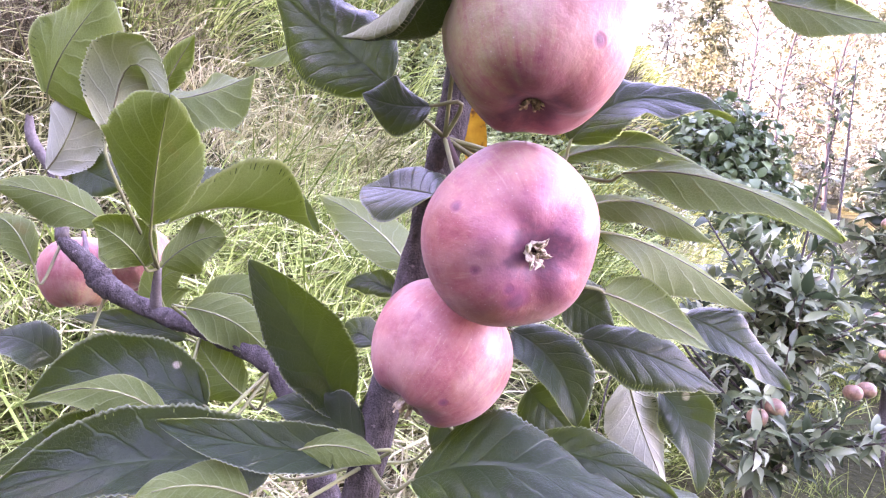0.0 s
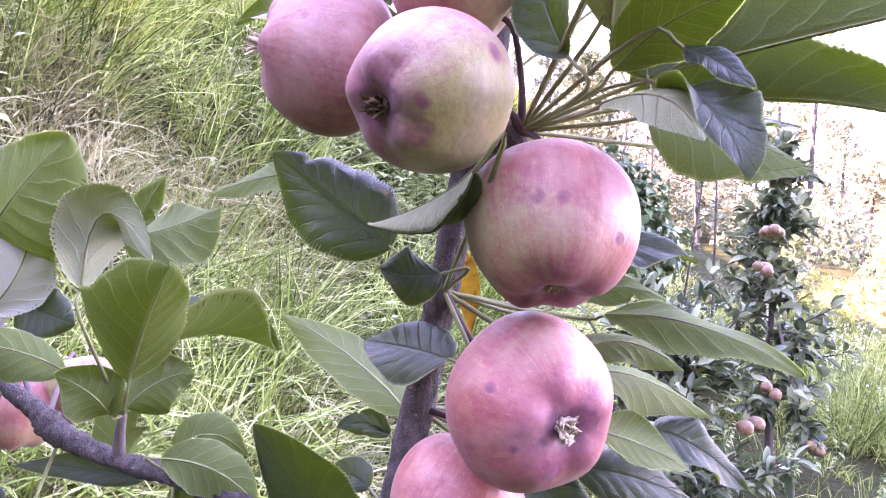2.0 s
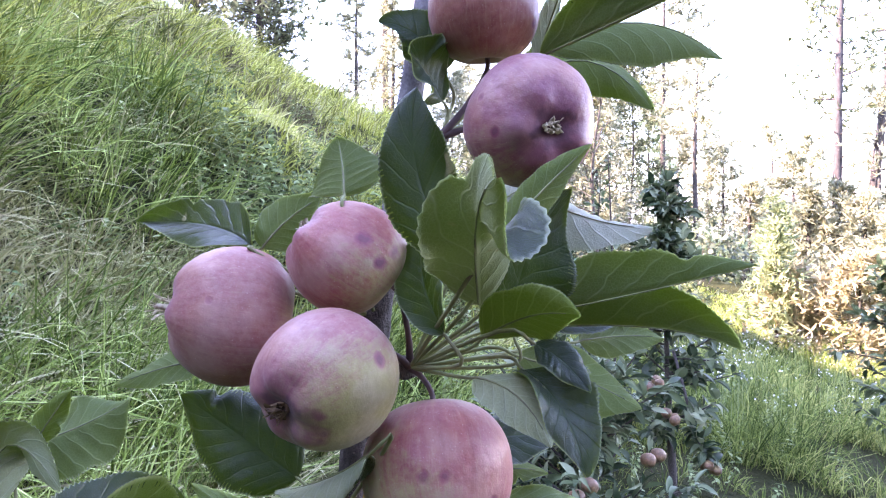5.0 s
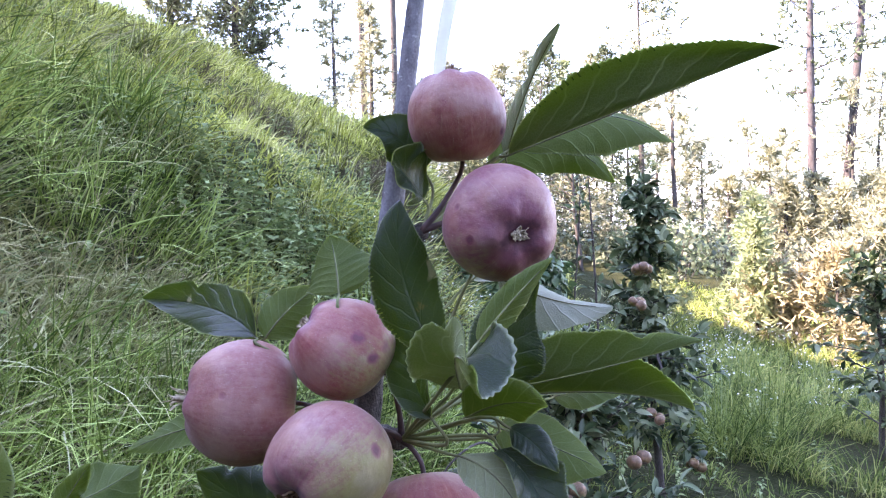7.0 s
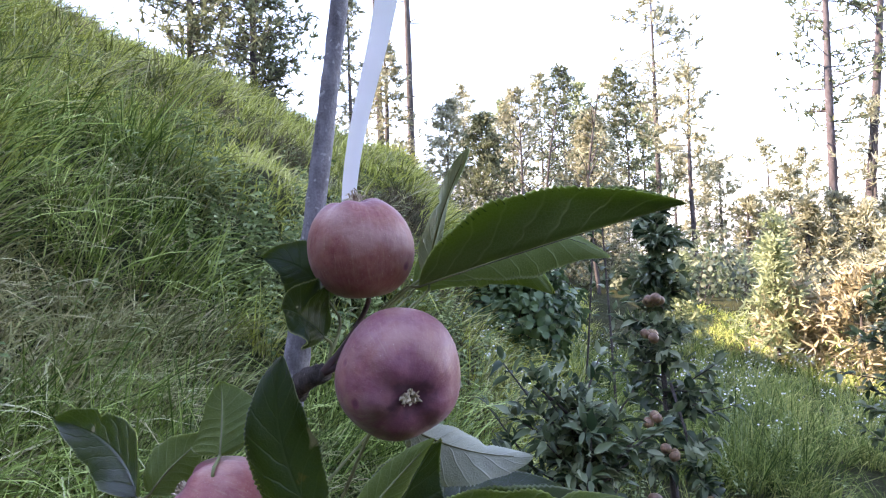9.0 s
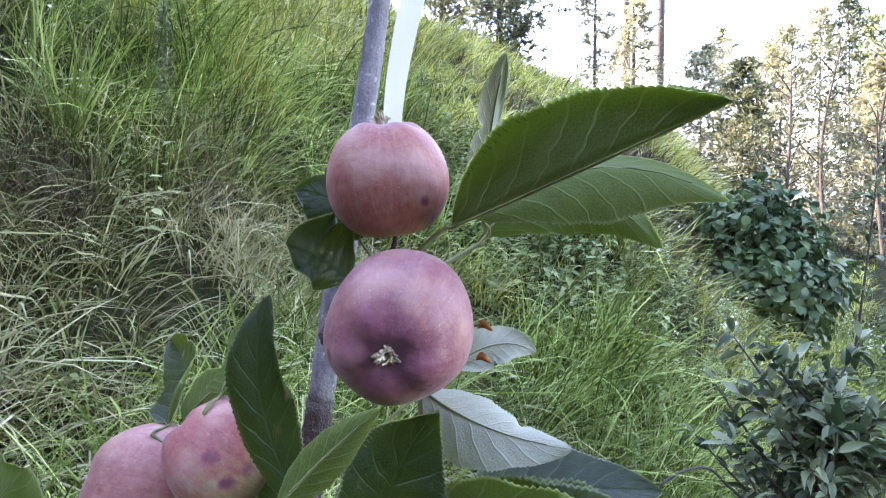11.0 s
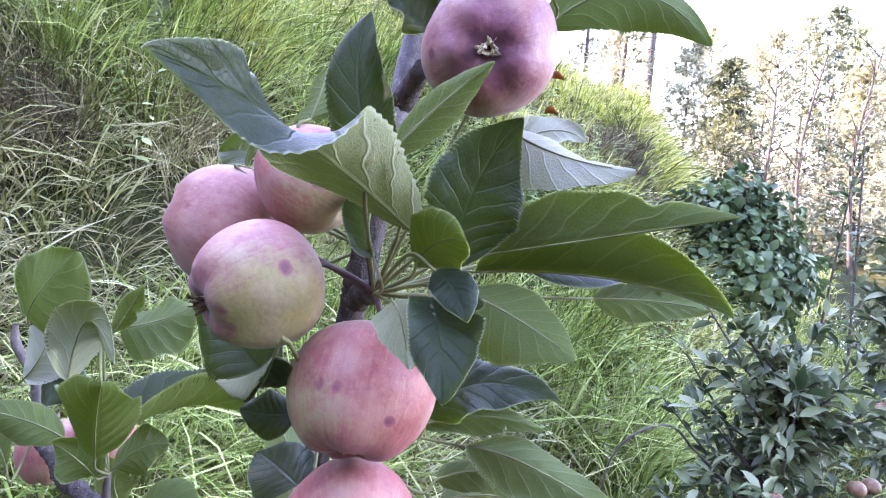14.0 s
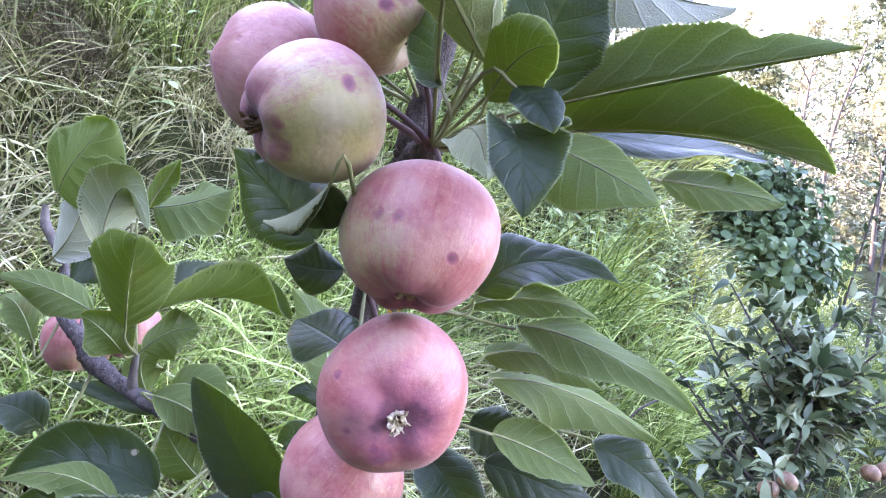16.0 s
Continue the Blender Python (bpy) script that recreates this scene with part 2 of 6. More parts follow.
_nt.links.new(ramp(_nt, noise_tex(_nt, 300, 3, coords(_nt)), [(0.30, (0.22, 0.15, 0.09)), (0.6, (0.68, 0.59, 0.43))]), _b.inputs["Base Color"])
SEPAL_DARK, _nt, _b = material("brown_sepal", 0.85, 0.2)
_nt.links.new(ramp(_nt, noise_tex(_nt, 300, 3, coords(_nt)), [(0.35, (0.05, 0.028, 0.02)), (0.7, (0.26, 0.17, 0.10))]), _b.inputs["Base Color"])

SOIL, _nt, _b = material("soil_and_thatch", 0.95, 0.1)
_p = coords(_nt)
_f = math_node(_nt, "ADD", math_node(_nt, "MULTIPLY", noise_tex(_nt, 1.3, 4, _p), 0.6), math_node(_nt, "MULTIPLY", noise_tex(_nt, 24, 4, _p), 0.5))
_nt.links.new(ramp(_nt, _f, [(0.32, (0.013, 0.016, 0.006)), (0.55, (0.030, 0.035, 0.013)), (0.78, (0.066, 0.060, 0.031))]), _b.inputs["Base Color"])
bump(_nt, noise_tex(_nt, 30, 5, _p), 0.8, 0.05, _b)

PETAL, _nt, _b = material("white_petal", 0.6, 0.2)
_nt.links.new(ramp(_nt, noise_tex(_nt, 40, 2, coords(_nt)), [(0.3, (0.72, 0.73, 0.70)), (0.7, (0.85, 0.86, 0.85))]), _b.inputs["Base Color"])
RIBBON, _nt, _b = material("white_plastic", 0.35, 0.5)
_nt.links.new(ramp(_nt, noise_tex(_nt, 50, 3, coords(_nt)), [(0.3, (0.82, 0.83, 0.84)), (0.7, (0.92, 0.92, 0.93))]), _b.inputs["Base Color"])
_tr = _nt.nodes.new("ShaderNodeBsdfTranslucent")
_tr.inputs["Color"].default_value = (0.95, 0.95, 0.95, 1)
_ms = _nt.nodes.new("ShaderNodeMixShader")
_ms.inputs[0].default_value = 0.7
_nt.links.new(_b.outputs[0], _ms.inputs[1])
_nt.links.new(_tr.outputs[0], _ms.inputs[2])
_nt.links.new(_ms.outputs[0], _nt.nodes["Material Output"].inputs["Surface"])
YELLOW_LEAF, _nt, _b = material("yellow_leaf", 0.6, 0.3)
_nt.links.new(ramp(_nt, noise_tex(_nt, 250, 4, coords(_nt)), [(0.30, (0.12, 0.05, 0.01)), (0.42, (0.62, 0.33, 0.02)), (0.7, (0.75, 0.45, 0.04))]), _b.inputs["Base Color"])
DRY_SCRAP, _nt, _b = material("dried_leaf", 0.8, 0.2)
_nt.links.new(ramp(_nt, noise_tex(_nt, 300, 3, coords(_nt)), [(0.3, (0.16, 0.05, 0.015)), (0.7, (0.45, 0.17, 0.04))]), _b.inputs["Base Color"])
# aerial haze over the mountain is put into its pale blue-grey base colour
HAZE_TINTED_HILL, _nt, _b = material("haze_tinted_mountain", 0.9, 0.0)
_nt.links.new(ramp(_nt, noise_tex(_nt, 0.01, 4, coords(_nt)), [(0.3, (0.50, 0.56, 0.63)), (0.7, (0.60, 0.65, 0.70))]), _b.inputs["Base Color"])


def apple_material(name, green_side, green_amount, spots, blush=(0.42, 0.10, 0.10), wax=1.0):
    """Skin with a mottled red blush over yellow-green, fine streaks from stalk to eye, pale lenticels, a waxy bloom and a few bruises at given directions."""
    m, nt, b = material(name, 0.42, 0.42)
    obj = coords(nt)
    nrm = nt.nodes.new("ShaderNodeVectorMath")
    nrm.operation = "NORMALIZE"
    nt.links.new(obj, nrm.inputs[0])
    d = nrm.outputs[0]

    def toward(way):
        dot = nt.nodes.new("ShaderNodeVectorMath")
        dot.operation = "DOT_PRODUCT"
        nt.links.new(d, dot.inputs[0])
        dot.inputs[1].default_value = Vector(way).normalized()
        return dot.outputs["Value"]

    def between(value, lo, hi, smooth=True):
        r = node(nt, "ShaderNodeMapRange", **{"From Min": lo, "From Max": hi})
        if smooth:
            r.interpolation_type = "SMOOTHSTEP"
        nt.links.new(value, r.inputs[0])
        return r.outputs[0]

    def about(value, amount):
        return math_node(nt, "MULTIPLY", math_node(nt, "SUBTRACT", value, 0.5), amount)

    # streaks run from pole to pole: noise over the unit vector round the axis, hardly changing along it
    flat = node(nt, "ShaderNodeMapping")
    flat.inputs["Scale"].default_value = (1, 1, 0)
    nt.links.new(d, flat.inputs["Vector"])
    ring = nt.nodes.new("ShaderNodeVectorMath")
    ring.operation = "NORMALIZE"
    nt.links.new(flat.outputs[0], ring.inputs[0])
    st = nt.nodes.new("ShaderNodeVectorMath")
    st.operation = "MULTIPLY_ADD"
    nt.links.new(d, st.inputs[0])
    st.inputs[1].default_value = (0.10, 0.10, 0.16)
    nt.links.new(ring.outputs[0], st.inputs[2])
    streak = noise_tex(nt, 9.5, 5, st.outputs[0], 0.68)
    big = noise_tex(nt, 1.6, 3, d)
    mottle = noise_tex(nt, 8, 6, d, 0.72)
    g = math_node(nt, "ADD", math_node(nt, "MULTIPLY", toward(green_side), 0.55), math_node(nt, "MULTIPLY", big, 0.5))
    g = math_node(nt, "ADD", g, about(streak, 0.55))
    g = math_node(nt, "ADD", g, about(mottle, 0.55))
    gm = between(g, 0.80 - green_amount, 1.27 - green_amount)
    red = mix(nt, between(streak, 0.25, 0.75, False), (blush[0] * 0.50, blush[1] * 0.32, blush[2] * 0.30), (blush[0] * 1.0, blush[1] * 1.35, blush[2] * 1.08))
    red = mix(nt, between(mottle, 0.30, 0.78), red, (blush[0] * 1.0, blush[1] * 1.7, blush[2] * 1.35))
    red = mix(nt, math_node(nt, "MULTIPLY", noise_tex(nt, 2.3, 2, d), 0.55 * wax), red, (0.225, 0.048, 0.080))
    red = mix(nt, math_node(nt, "MULTIPLY", between(noise_tex(nt, 1.9, 3, d), 0.44, 0.70, False), 0.42), red, (0.43, 0.195, 0.105))
    yg = mix(nt, mottle, (0.205, 0.205, 0.062), (0.35, 0.325, 0.130))
    col = mix(nt, math_node(nt, "MULTIPLY", gm, 0.88), red, yg)
    # pale cream streaks
    fine = noise_tex(nt, 21, 3, st.outputs[0], 0.6)
    col = mix(nt, math_node(nt, "MULTIPLY", between(fine, 0.55, 0.75), 0.32), col, (0.46, 0.30, 0.19))
    # greener skin round the stalk
    col = mix(nt, math_node(nt, "MULTIPLY", between(math_node(nt, "ADD", toward((0, 0, -1)), about(streak, 0.5)), 0.62, 1.0), 0.55), col, (0.30, 0.23, 0.085))
    # pale waxy bloom, in clouds and fine specks
    col = mix(nt, math_node(nt, "MULTIPLY", between(noise_tex(nt, 1.7, 2, d, 0.5), 0.42, 0.72), 0.25 * wax), col, (0.50, 0.35, 0.35))
    col = mix(nt, math_node(nt, "MULTIPLY", between(noise_tex(nt, 34, 4, d, 0.75), 0.52, 0.75), 0.22 * wax), col, (0.52, 0.38, 0.37))
    # lenticels, fewer and larger ones and many small
    for scale, hi, amount in ((7.0, 0.062, 0.55), (17.0, 0.11, 0.42)):
        vo = node(nt, "ShaderNodeTexVoronoi", Scale=scale, Randomness=1.0)
        nt.links.new(d, vo.inputs["Vector"])
        dot = node(nt, "ShaderNodeMapRange", **{"From Min": hi * 0.5, "From Max": hi, "To Min": 1.0, "To Max": 0.0})
        nt.links.new(vo.outputs["Distance"], dot.inputs[0])
        col = mix(nt, math_node(nt, "MULTIPLY", dot.outputs[0], amount), col, (0.64, 0.50, 0.42))
    dent = None
    for way, size, dark in spots:
        wob = math_node(nt, "ADD", toward(way), about(noise_tex(nt, 6, 1, d, 0.5), size * size * 1.6))
        ring_ = between(wob, math.cos(size * 1.55), math.cos(size * 0.45))
        core = between(wob, math.cos(size * 0.62), math.cos(size * 0.22))
        col = mix(nt, math_node(nt, "MULTIPLY", ring_, dark), col, (0.21, 0.045, 0.085))
        col = mix(nt, math_node(nt, "MULTIPLY", core, dark * 0.6), col, (0.10, 0.035, 0.05))
        dent = ring_ if dent is None else math_node(nt, "MAXIMUM", dent, ring_)
    # purple flush round the eye (+z of the fruit), broken into lobes, darkest in the basin
    lobed = math_node(nt, "ADD", toward((0, 0, 1)), about(noise_tex(nt, 3.0, 4, d, 0.65), 0.34))
    col = mix(nt, math_node(nt, "MULTIPLY", between(lobed, 0.66, 0.97), 0.55), col, (0.19, 0.055, 0.105))
    col = mix(nt, math_node(nt, "MULTIPLY", between(lobed, 0.90, 1.0), 0.72), col, (0.075, 0.030, 0.050))
    nt.links.new(col, b.inputs["Base Color"])
    rg = node(nt, "ShaderNodeMapRange", **{"To Min": 0.36, "To Max": 0.60})
    nt.links.new(mottle, rg.inputs[0])
    nt.links.new(rg.outputs[0], b.inputs["Roughness"])
    h = math_node(nt, "ADD", math_node(nt, "MULTIPLY", noise_tex(nt, 40, 3, d), 0.12), math_node(nt, "MULTIPLY", noise_tex(nt, 3.2, 2, d), 1.3))
    if dent is not None:
        h = math_node(nt, "SUBTRACT", h, math_node(nt, "MULTIPLY", dent, 0.2))
    bump(nt, h, 0.45, 0.0014, b)
    b.inputs["Subsurface Weight"].default_value = 0.05
    b.inputs["Sheen Weight"].default_value = 0.10 * wax
    b.inputs["Sheen Roughness"].default_value = 0.45
    b.inputs["Sheen Tint"].default_value = (1.0, 0.97, 0.98, 1.0)
    b.inputs["Subsurface Radius"].default_value = (0.006, 0.003, 0.002)
    return m


# ---- building tools ----
def put_mesh(name, verts, faces, mats, parent=None, label="", face_mats=None, uvs=None, smooth=True):
    """One mesh object from arrays; uvs by vertex."""
    me = bpy.data.meshes.new(name)
    me.from_pydata([tuple(v) for v in verts], [], [tuple(f) for f in faces])
    for m in mats:
        me.materials.append(m)
    if face_mats is not None:
        me.polygons.foreach_set("material_index", np.asarray(face_mats, np.int32))
    if uvs is not None:
        lay = me.uv_layers.new(name="UVMap")
        idx = np.empty(len(me.loops), np.int32)
        me.loops.foreach_get("vertex_index", idx)
        lay.data.foreach_set("uv", np.asarray(uvs, np.float32)[idx].ravel())
    me.polygons.foreach_set("use_smooth", np.full(len(me.polygons), smooth))
    me.update()
    ob = new(name, me)
    if parent is not None:
        ob.parent = parent
    if label:
        ob["label"] = label
    return ob


def quick_mesh(name, verts, quads, mat, parent=None, label="", tris=None):
    """Large meshes straight from numpy arrays: verts (n,3), quads (m,4), tris (k,3)."""
    me = bpy.data.meshes.new(name)
    nq, nt_ = len(quads), 0 if tris is None else len(tris)
    me.vertices.add(len(verts))
    me.vertices.foreach_set("co", np.asarray(verts, np.float32).ravel())
    loops = np.concatenate([np.asarray(quads, np.int32).ravel()] + ([np.asarray(tris, np.int32).ravel()] if nt_ else []))
    me.loops.add(len(loops))
    me.loops.foreach_set("vertex_index", loops)
    me.polygons.add(nq + nt_)
    me.polygons.foreach_set("loop_start", np.concatenate([np.arange(nq) * 4, nq * 4 + np.arange(nt_) * 3]).astype(np.int32))
    me.update(calc_edges=True)
    me.polygons.foreach_set("use_smooth", np.full(nq + nt_, True))
    me.materials.append(mat)
    ob = new(name, me)
    if parent is not None:
        ob.parent = parent
    if label:
        ob["label"] = label
    return ob


def tube_arrays(points, radii, sides=8, rough=0.0, rng=None):
    """Verts and quads of a tapering tube along points."""
    pts = np.asarray(points, float)
    tang = np.gradient(pts, axis=0)
    tang /= np.linalg.norm(tang, axis=1)[:, None] + 1e-12
    ref = np.array([1.0, 0, 0]) if abs(tang[0][0]) < 0.8 else np.array([0, 1.0, 0])
    verts = []
    for p, t, r in zip(pts, tang, radii):
        a = np.cross(t, ref)
        a /= np.linalg.norm(a)
        b = np.cross(t, a)
        for k in range(sides):
            an = 2 * math.pi * k / sides
            rr = r * (1 + (rng.uniform(-rough, rough) if rng is not None else 0))
            verts.append(p + rr * (math.cos(an) * a + math.sin(an) * b))
    faces = [(i * sides + k, i * sides + (k + 1) % sides, (i + 1) * sides + (k + 1) % sides, (i + 1) * sides + k)
             for i in range(len(pts) - 1) for k in range(sides)]
    return np.array(verts), faces


def spline(points, n):
    """Catmull-Rom through points."""
    p = np.asarray(points, float)
    p = np.vstack([2 * p[0] - p[1], p, 2 * p[-1] - p[-2]])
    out = []
    m = len(p) - 3
    for s in np.linspace(0, m, n):
        i = min(int(s), m - 1)
        t = s - i
        a, b, c, d = p[i:i + 4]
        out.append(0.5 * (2 * b + (c - a) * t + (2 * a - 5 * b + 4 * c - d) * t * t + (3 * b - a - 3 * c + d) * t ** 3))
    return np.array(out)


def tube(name, points, radii, mat, parent, sides=10, n=None, rough=0.0, label="", seed=1):
    n = n or len(points) * 4
    pts = spline(points, n)
    rad = np.interp(np.linspace(0, 1, n), np.linspace(0, 1, len(radii)), radii)
    v, f = tube_arrays(pts, rad, sides, rough, np.random.default_rng(seed))
    base = len(v)
    v = np.vstack([v, pts[0], pts[-1]])
    f += [(base, (k + 1) % sides, k) for k in range(sides)]
    f += [(base + 1, base - sides + k, base - sides + (k + 1) % sides) for k in range(sides)]
    return put_mesh(name, v, f, [mat], parent, label)


def thing(name, label, category, group="", kind="", at=(0, 0, 0)):
    ob = tagged(new(name), label, category, group, kind)
    ob.location = at
    return ob


def ground_z(x, y):
    """Height of the place: terrace, steep grassy bank behind it and the hillside above."""
    x, y = np.asarray(x, float), np.asarray(y, float)
    u = -0.64 * x + 0.77 * y
    prof = np.interp(u, [-3000, -40, -6, 0.2, 0.9, 1.5, 2.1, 2.7, 3.3, 4.3, 5.2, 7, 10, 18, 30, 60, 3000],
                     [-60, -4, -0.6, -0.08, 0.02, 0.38, 0.82, 1.28, 1.92, 2.45, 2.9, 3.5, 4.1, 5.6, 8.0, 12, 20])
    w = x - 0.25 * y
    s = np.clip((w + 0.1) / 2.1, 0, 1)
    keep = 1 - 0.86 * s * s * (3 - 2 * s)
    z = np.where(prof > 0, prof * keep, prof)
    z = z + 0.23 * np.clip(-w - 0.7, 0, 8) * np.clip(prof, 0, 1)
    # the shoulder to the left climbs on, outside of the orchard
    hill = np.clip((-x - 3.0), 0, 60)
    z = z + np.clip(hill * 0.62, 0, 6.8) * np.clip((y + 14) / 8, 0, 1) * np.clip((30 - y) / 12, 0, 1)
    # unseen slope added behind the row, closing the place and blocking low sky light
    z = z + np.clip((-y - 4.4) * 1.05, 0, 20) * np.clip((44 - np.abs(x)) / 12, 0, 1)
    # right-hand terrace falls gently away
    z = z - 0.045 * np.clip(x - 2.5, 0, 20) * (1 - np.clip(u / 6, 0, 1))
    z = z + 0.10 * np.sin(x * 1.7 + y * 0.6) * np.sin(y * 1.3 - x * 0.4) * np.clip(u - 1.0, 0, 1) + 0.02 * np.sin(x * 3.1) * np.cos(y * 2.7)
    z = z + 0.075 * np.sin(x * 6.3 + 1.3 * np.sin(y * 3.1)) * np.sin(y * 5.7 - 1.1 * np.sin(x * 2.9)) * np.clip(u - 1.2, 0, 1) * (np.abs(x) < 14) * (np.abs(y) < 14)
    return z


def blades(rng, roots, up, out, length, width, droop, segs=4):
    """Arched grass blades: roots, up and out directions (n,3), length, width, droop (n,)."""
    n = len(roots)
    s = np.linspace(0, 1, segs + 1)
    rise = s[None, :] * (1 - 0.5 * droop[:, None] * s[None, :])
    run = droop[:, None] * s[None, :] ** 1.6 * 0.95 + 0.12 * s[None, :]
    fall = -0.55 * np.clip(droop[:, None] - 0.55, 0, 1) * s[None, :] ** 3
    c = roots[:, None] + length[:, None, None] * (up[:, None] * rise[..., None] + out[:, None] * run[..., None] + np.array([0, 0, 1.0]) * fall[..., None])
    side = np.cross(out, up)
    side += rng.normal(0, 0.5, side.shape)
    side /= np.linalg.norm(side, axis=1)[:, None] + 1e-9
    w = (width[:, None] * np.array([0.7, 1.0, 0.85, 0.55, 0.0] if segs == 4 else [0.8, 1.0, 0.6, 0.0])[None]) / 2
    left, right = c - side[:, None] * w[..., None], c + side[:, None] * w[..., None]
    per = 2 * segs + 1
    v = np.empty((n, per, 3))
    v[:, 0:2 * segs:2], v[:, 1:2 * segs:2], v[:, -1] = left[:, :-1], right[:, :-1], c[:, -1]
    q = np.array([[2 * i, 2 * i + 1, 2 * i + 3, 2 * i + 2] for i in range(segs - 1)])
    base = (np.arange(n) * per)[:, None, None]
    quads = (q[None] + base).reshape(-1, 4)
    tris = (np.array([[2 * segs - 2, 2 * segs - 1, 2 * segs]])[None] + base).reshape(-1, 3)
    return v.reshape(-1, 3), quads, tris


_st = [(0.16, 0.17, 0.045), (0.42, 0.26, 0.06), (0.68, 0.21, 0.045), (0.87, 0.10, 0.01)]
LEAF_V = np.array([[0, 0, 0]] + [p for q, w, h in _st for p in ([w, q, h], [0, q, -0.02 * q], [-w, q, h])] + [[0, 1.0, -0.12]])
LEAF_Q = np.array([[1 + 3 * i + j, 2 + 3 * i + j, 5 + 3 * i + j, 4 + 3 * i + j] for i in range(3) for j in range(2)])
LEAF_T = np.array([[0, 2, 1], [0, 3, 2], [10, 11, 13], [11, 12, 13]])


def scatter_leaves(rng, pos, along, normal, size, widen=1.0):
    """Small folded leaves: pos, along, normal (n,3), size (n,)."""
    along = along / (np.linalg.norm(along, axis=1)[:, None] + 1e-9)
    side = np.cross(along, normal)
    side /= np.linalg.norm(side, axis=1)[:, None] + 1e-9
    nrm = np.cross(side, along)
    n = len(pos)
    curl, fold = rng.uniform(-0.05, 0.45, (n, 1)), rng.uniform(0.2, 2.6, (n, 1))
    lift = LEAF_V[None, :, 2] * fold - curl * LEAF_V[None, :, 1] ** 2
    v = pos[:, None] + size[:, None, None] * (LEAF_V[None, :, 0:1] * widen * side[:, None] + LEAF_V[None, :, 1:2] * along[:, None] + lift[..., None] * nrm[:, None])
    base = (np.arange(len(pos)) * len(LEAF_V))[:, None, None]
    return v.reshape(-1, 3), (LEAF_Q[None] + base).reshape(-1, 4), (LEAF_T[None] + base).reshape(-1, 3)


def unit(a):
    return a / (np.linalg.norm(a, axis=-1, keepdims=True) + 1e-9)


# ---- ground ----
def sheet():
    g = np.concatenate([-np.geomspace(2500, 14, 26)[:-1], np.linspace(-14, 14, 180), np.geomspace(14, 2500, 26)[1:]])
    X, Y = np.meshgrid(g, g + 4.0, indexing="ij")
    Z = ground_z(X, Y)
    n = len(g)
    i = np.arange(n * n).reshape(n, n)
    quads = np.stack([i[:-1, :-1], i[1:, :-1], i[1:, 1:], i[:-1, 1:]], -1).reshape(-1, 4)
    ob = quick_mesh("ground", np.stack([X, Y, Z], -1).reshape(-1, 3), quads, SOIL)
    tagged(ob, "thatch-covered orchard terrace and steep grassy hillside", "ground", kind="structure")


sheet()


def grass_field(name, label, rng, clumps, per, length, width, droop, mat, az, r, keep, lean=0.35, segs=4):
    """Tufts scattered evenly by bearing and by log of distance from the fruit tree."""
    a = np.radians(rng.uniform(*az, clumps))
    d = np.exp(rng.uniform(np.log(r[0]), np.log(r[1]), clumps))
    x, y = d * np.sin(a), d * np.cos(a)
    ok = keep(x, y, rng)
    x, y, d = x[ok], y[ok], d[ok]
    m = len(x)
    e = 0.05
    gx, gy = (ground_z(x + e, y) - ground_z(x - e, y)) / (2 * e), (ground_z(x, y + e) - ground_z(x, y - e)) / (2 * e)
    down = np.stack([-gx, -gy, np.zeros(m)], -1)
    size = rng.uniform(0.55, 1.3, m) * (0.9 + 0.25 * np.sin(x * 3.7 + y * 1.1) * np.cos(y * 3.1))
    sway = rng.uniform(0, 2 * math.pi, m)
    sway = np.stack([np.cos(sway), np.sin(sway), np.zeros(m)], -1)
    idx = np.repeat(np.arange(m), per)
    n = len(idx)
    spread = (0.035 + 0.011 * d[idx]) * rng.uniform(0.2, 1.0, n)
    ang = rng.uniform(0, 2 * math.pi, n)
    rx, ry = x[idx] + spread * np.cos(ang), y[idx] + spread * np.sin(ang)
    roots = np.stack([rx, ry, ground_z(rx, ry) - 0.01], -1)
    out = np.stack([np.cos(ang), np.sin(ang), np.zeros(n)], -1) * 0.95 + sway[idx] * 0.5 + down[idx] * lean * 1.5 + rng.normal(0, 0.4, (n, 3)) * [1, 1, 0]
    out = unit(out)
    up = unit(np.array([0, 0, 1.0]) + down[idx] * lean + rng.normal(0, 0.12, (n, 3)))
    L = length * size[idx] * rng.uniform(0.40, 1.2, n) * np.clip(1.22 - 0.055 * d[idx], 0.6, 1.15)
    L = L * np.where(sunny_band(rx, ry), 0.55, 1.0) * np.where(weedy(rx, ry), 0.6, 1.0)
    W = width * np.clip(d[idx] / 2.6, 1, 6) ** 0.62 * rng.uniform(0.5, 1.35, n)
    D = np.clip(rng.normal(droop, 0.30, n), 0.08, 1.25)
    v, q, t = blades(rng, roots, up, out, L, W, D, segs)
    ob = quick_mesh(name, v, q, mat, tris=t)
    tagged(ob, label, "grass", kind="stuff")


def on_bank(x, y):
    return ground_z(x, y) > 0.16


SCAR = [(0.05, 5.85), (0.60, 5.80), (0.95, 5.9), (1.28, 5.55), (1.30, 4.9), (1.22, 4.2), (1.16, 3.45)]


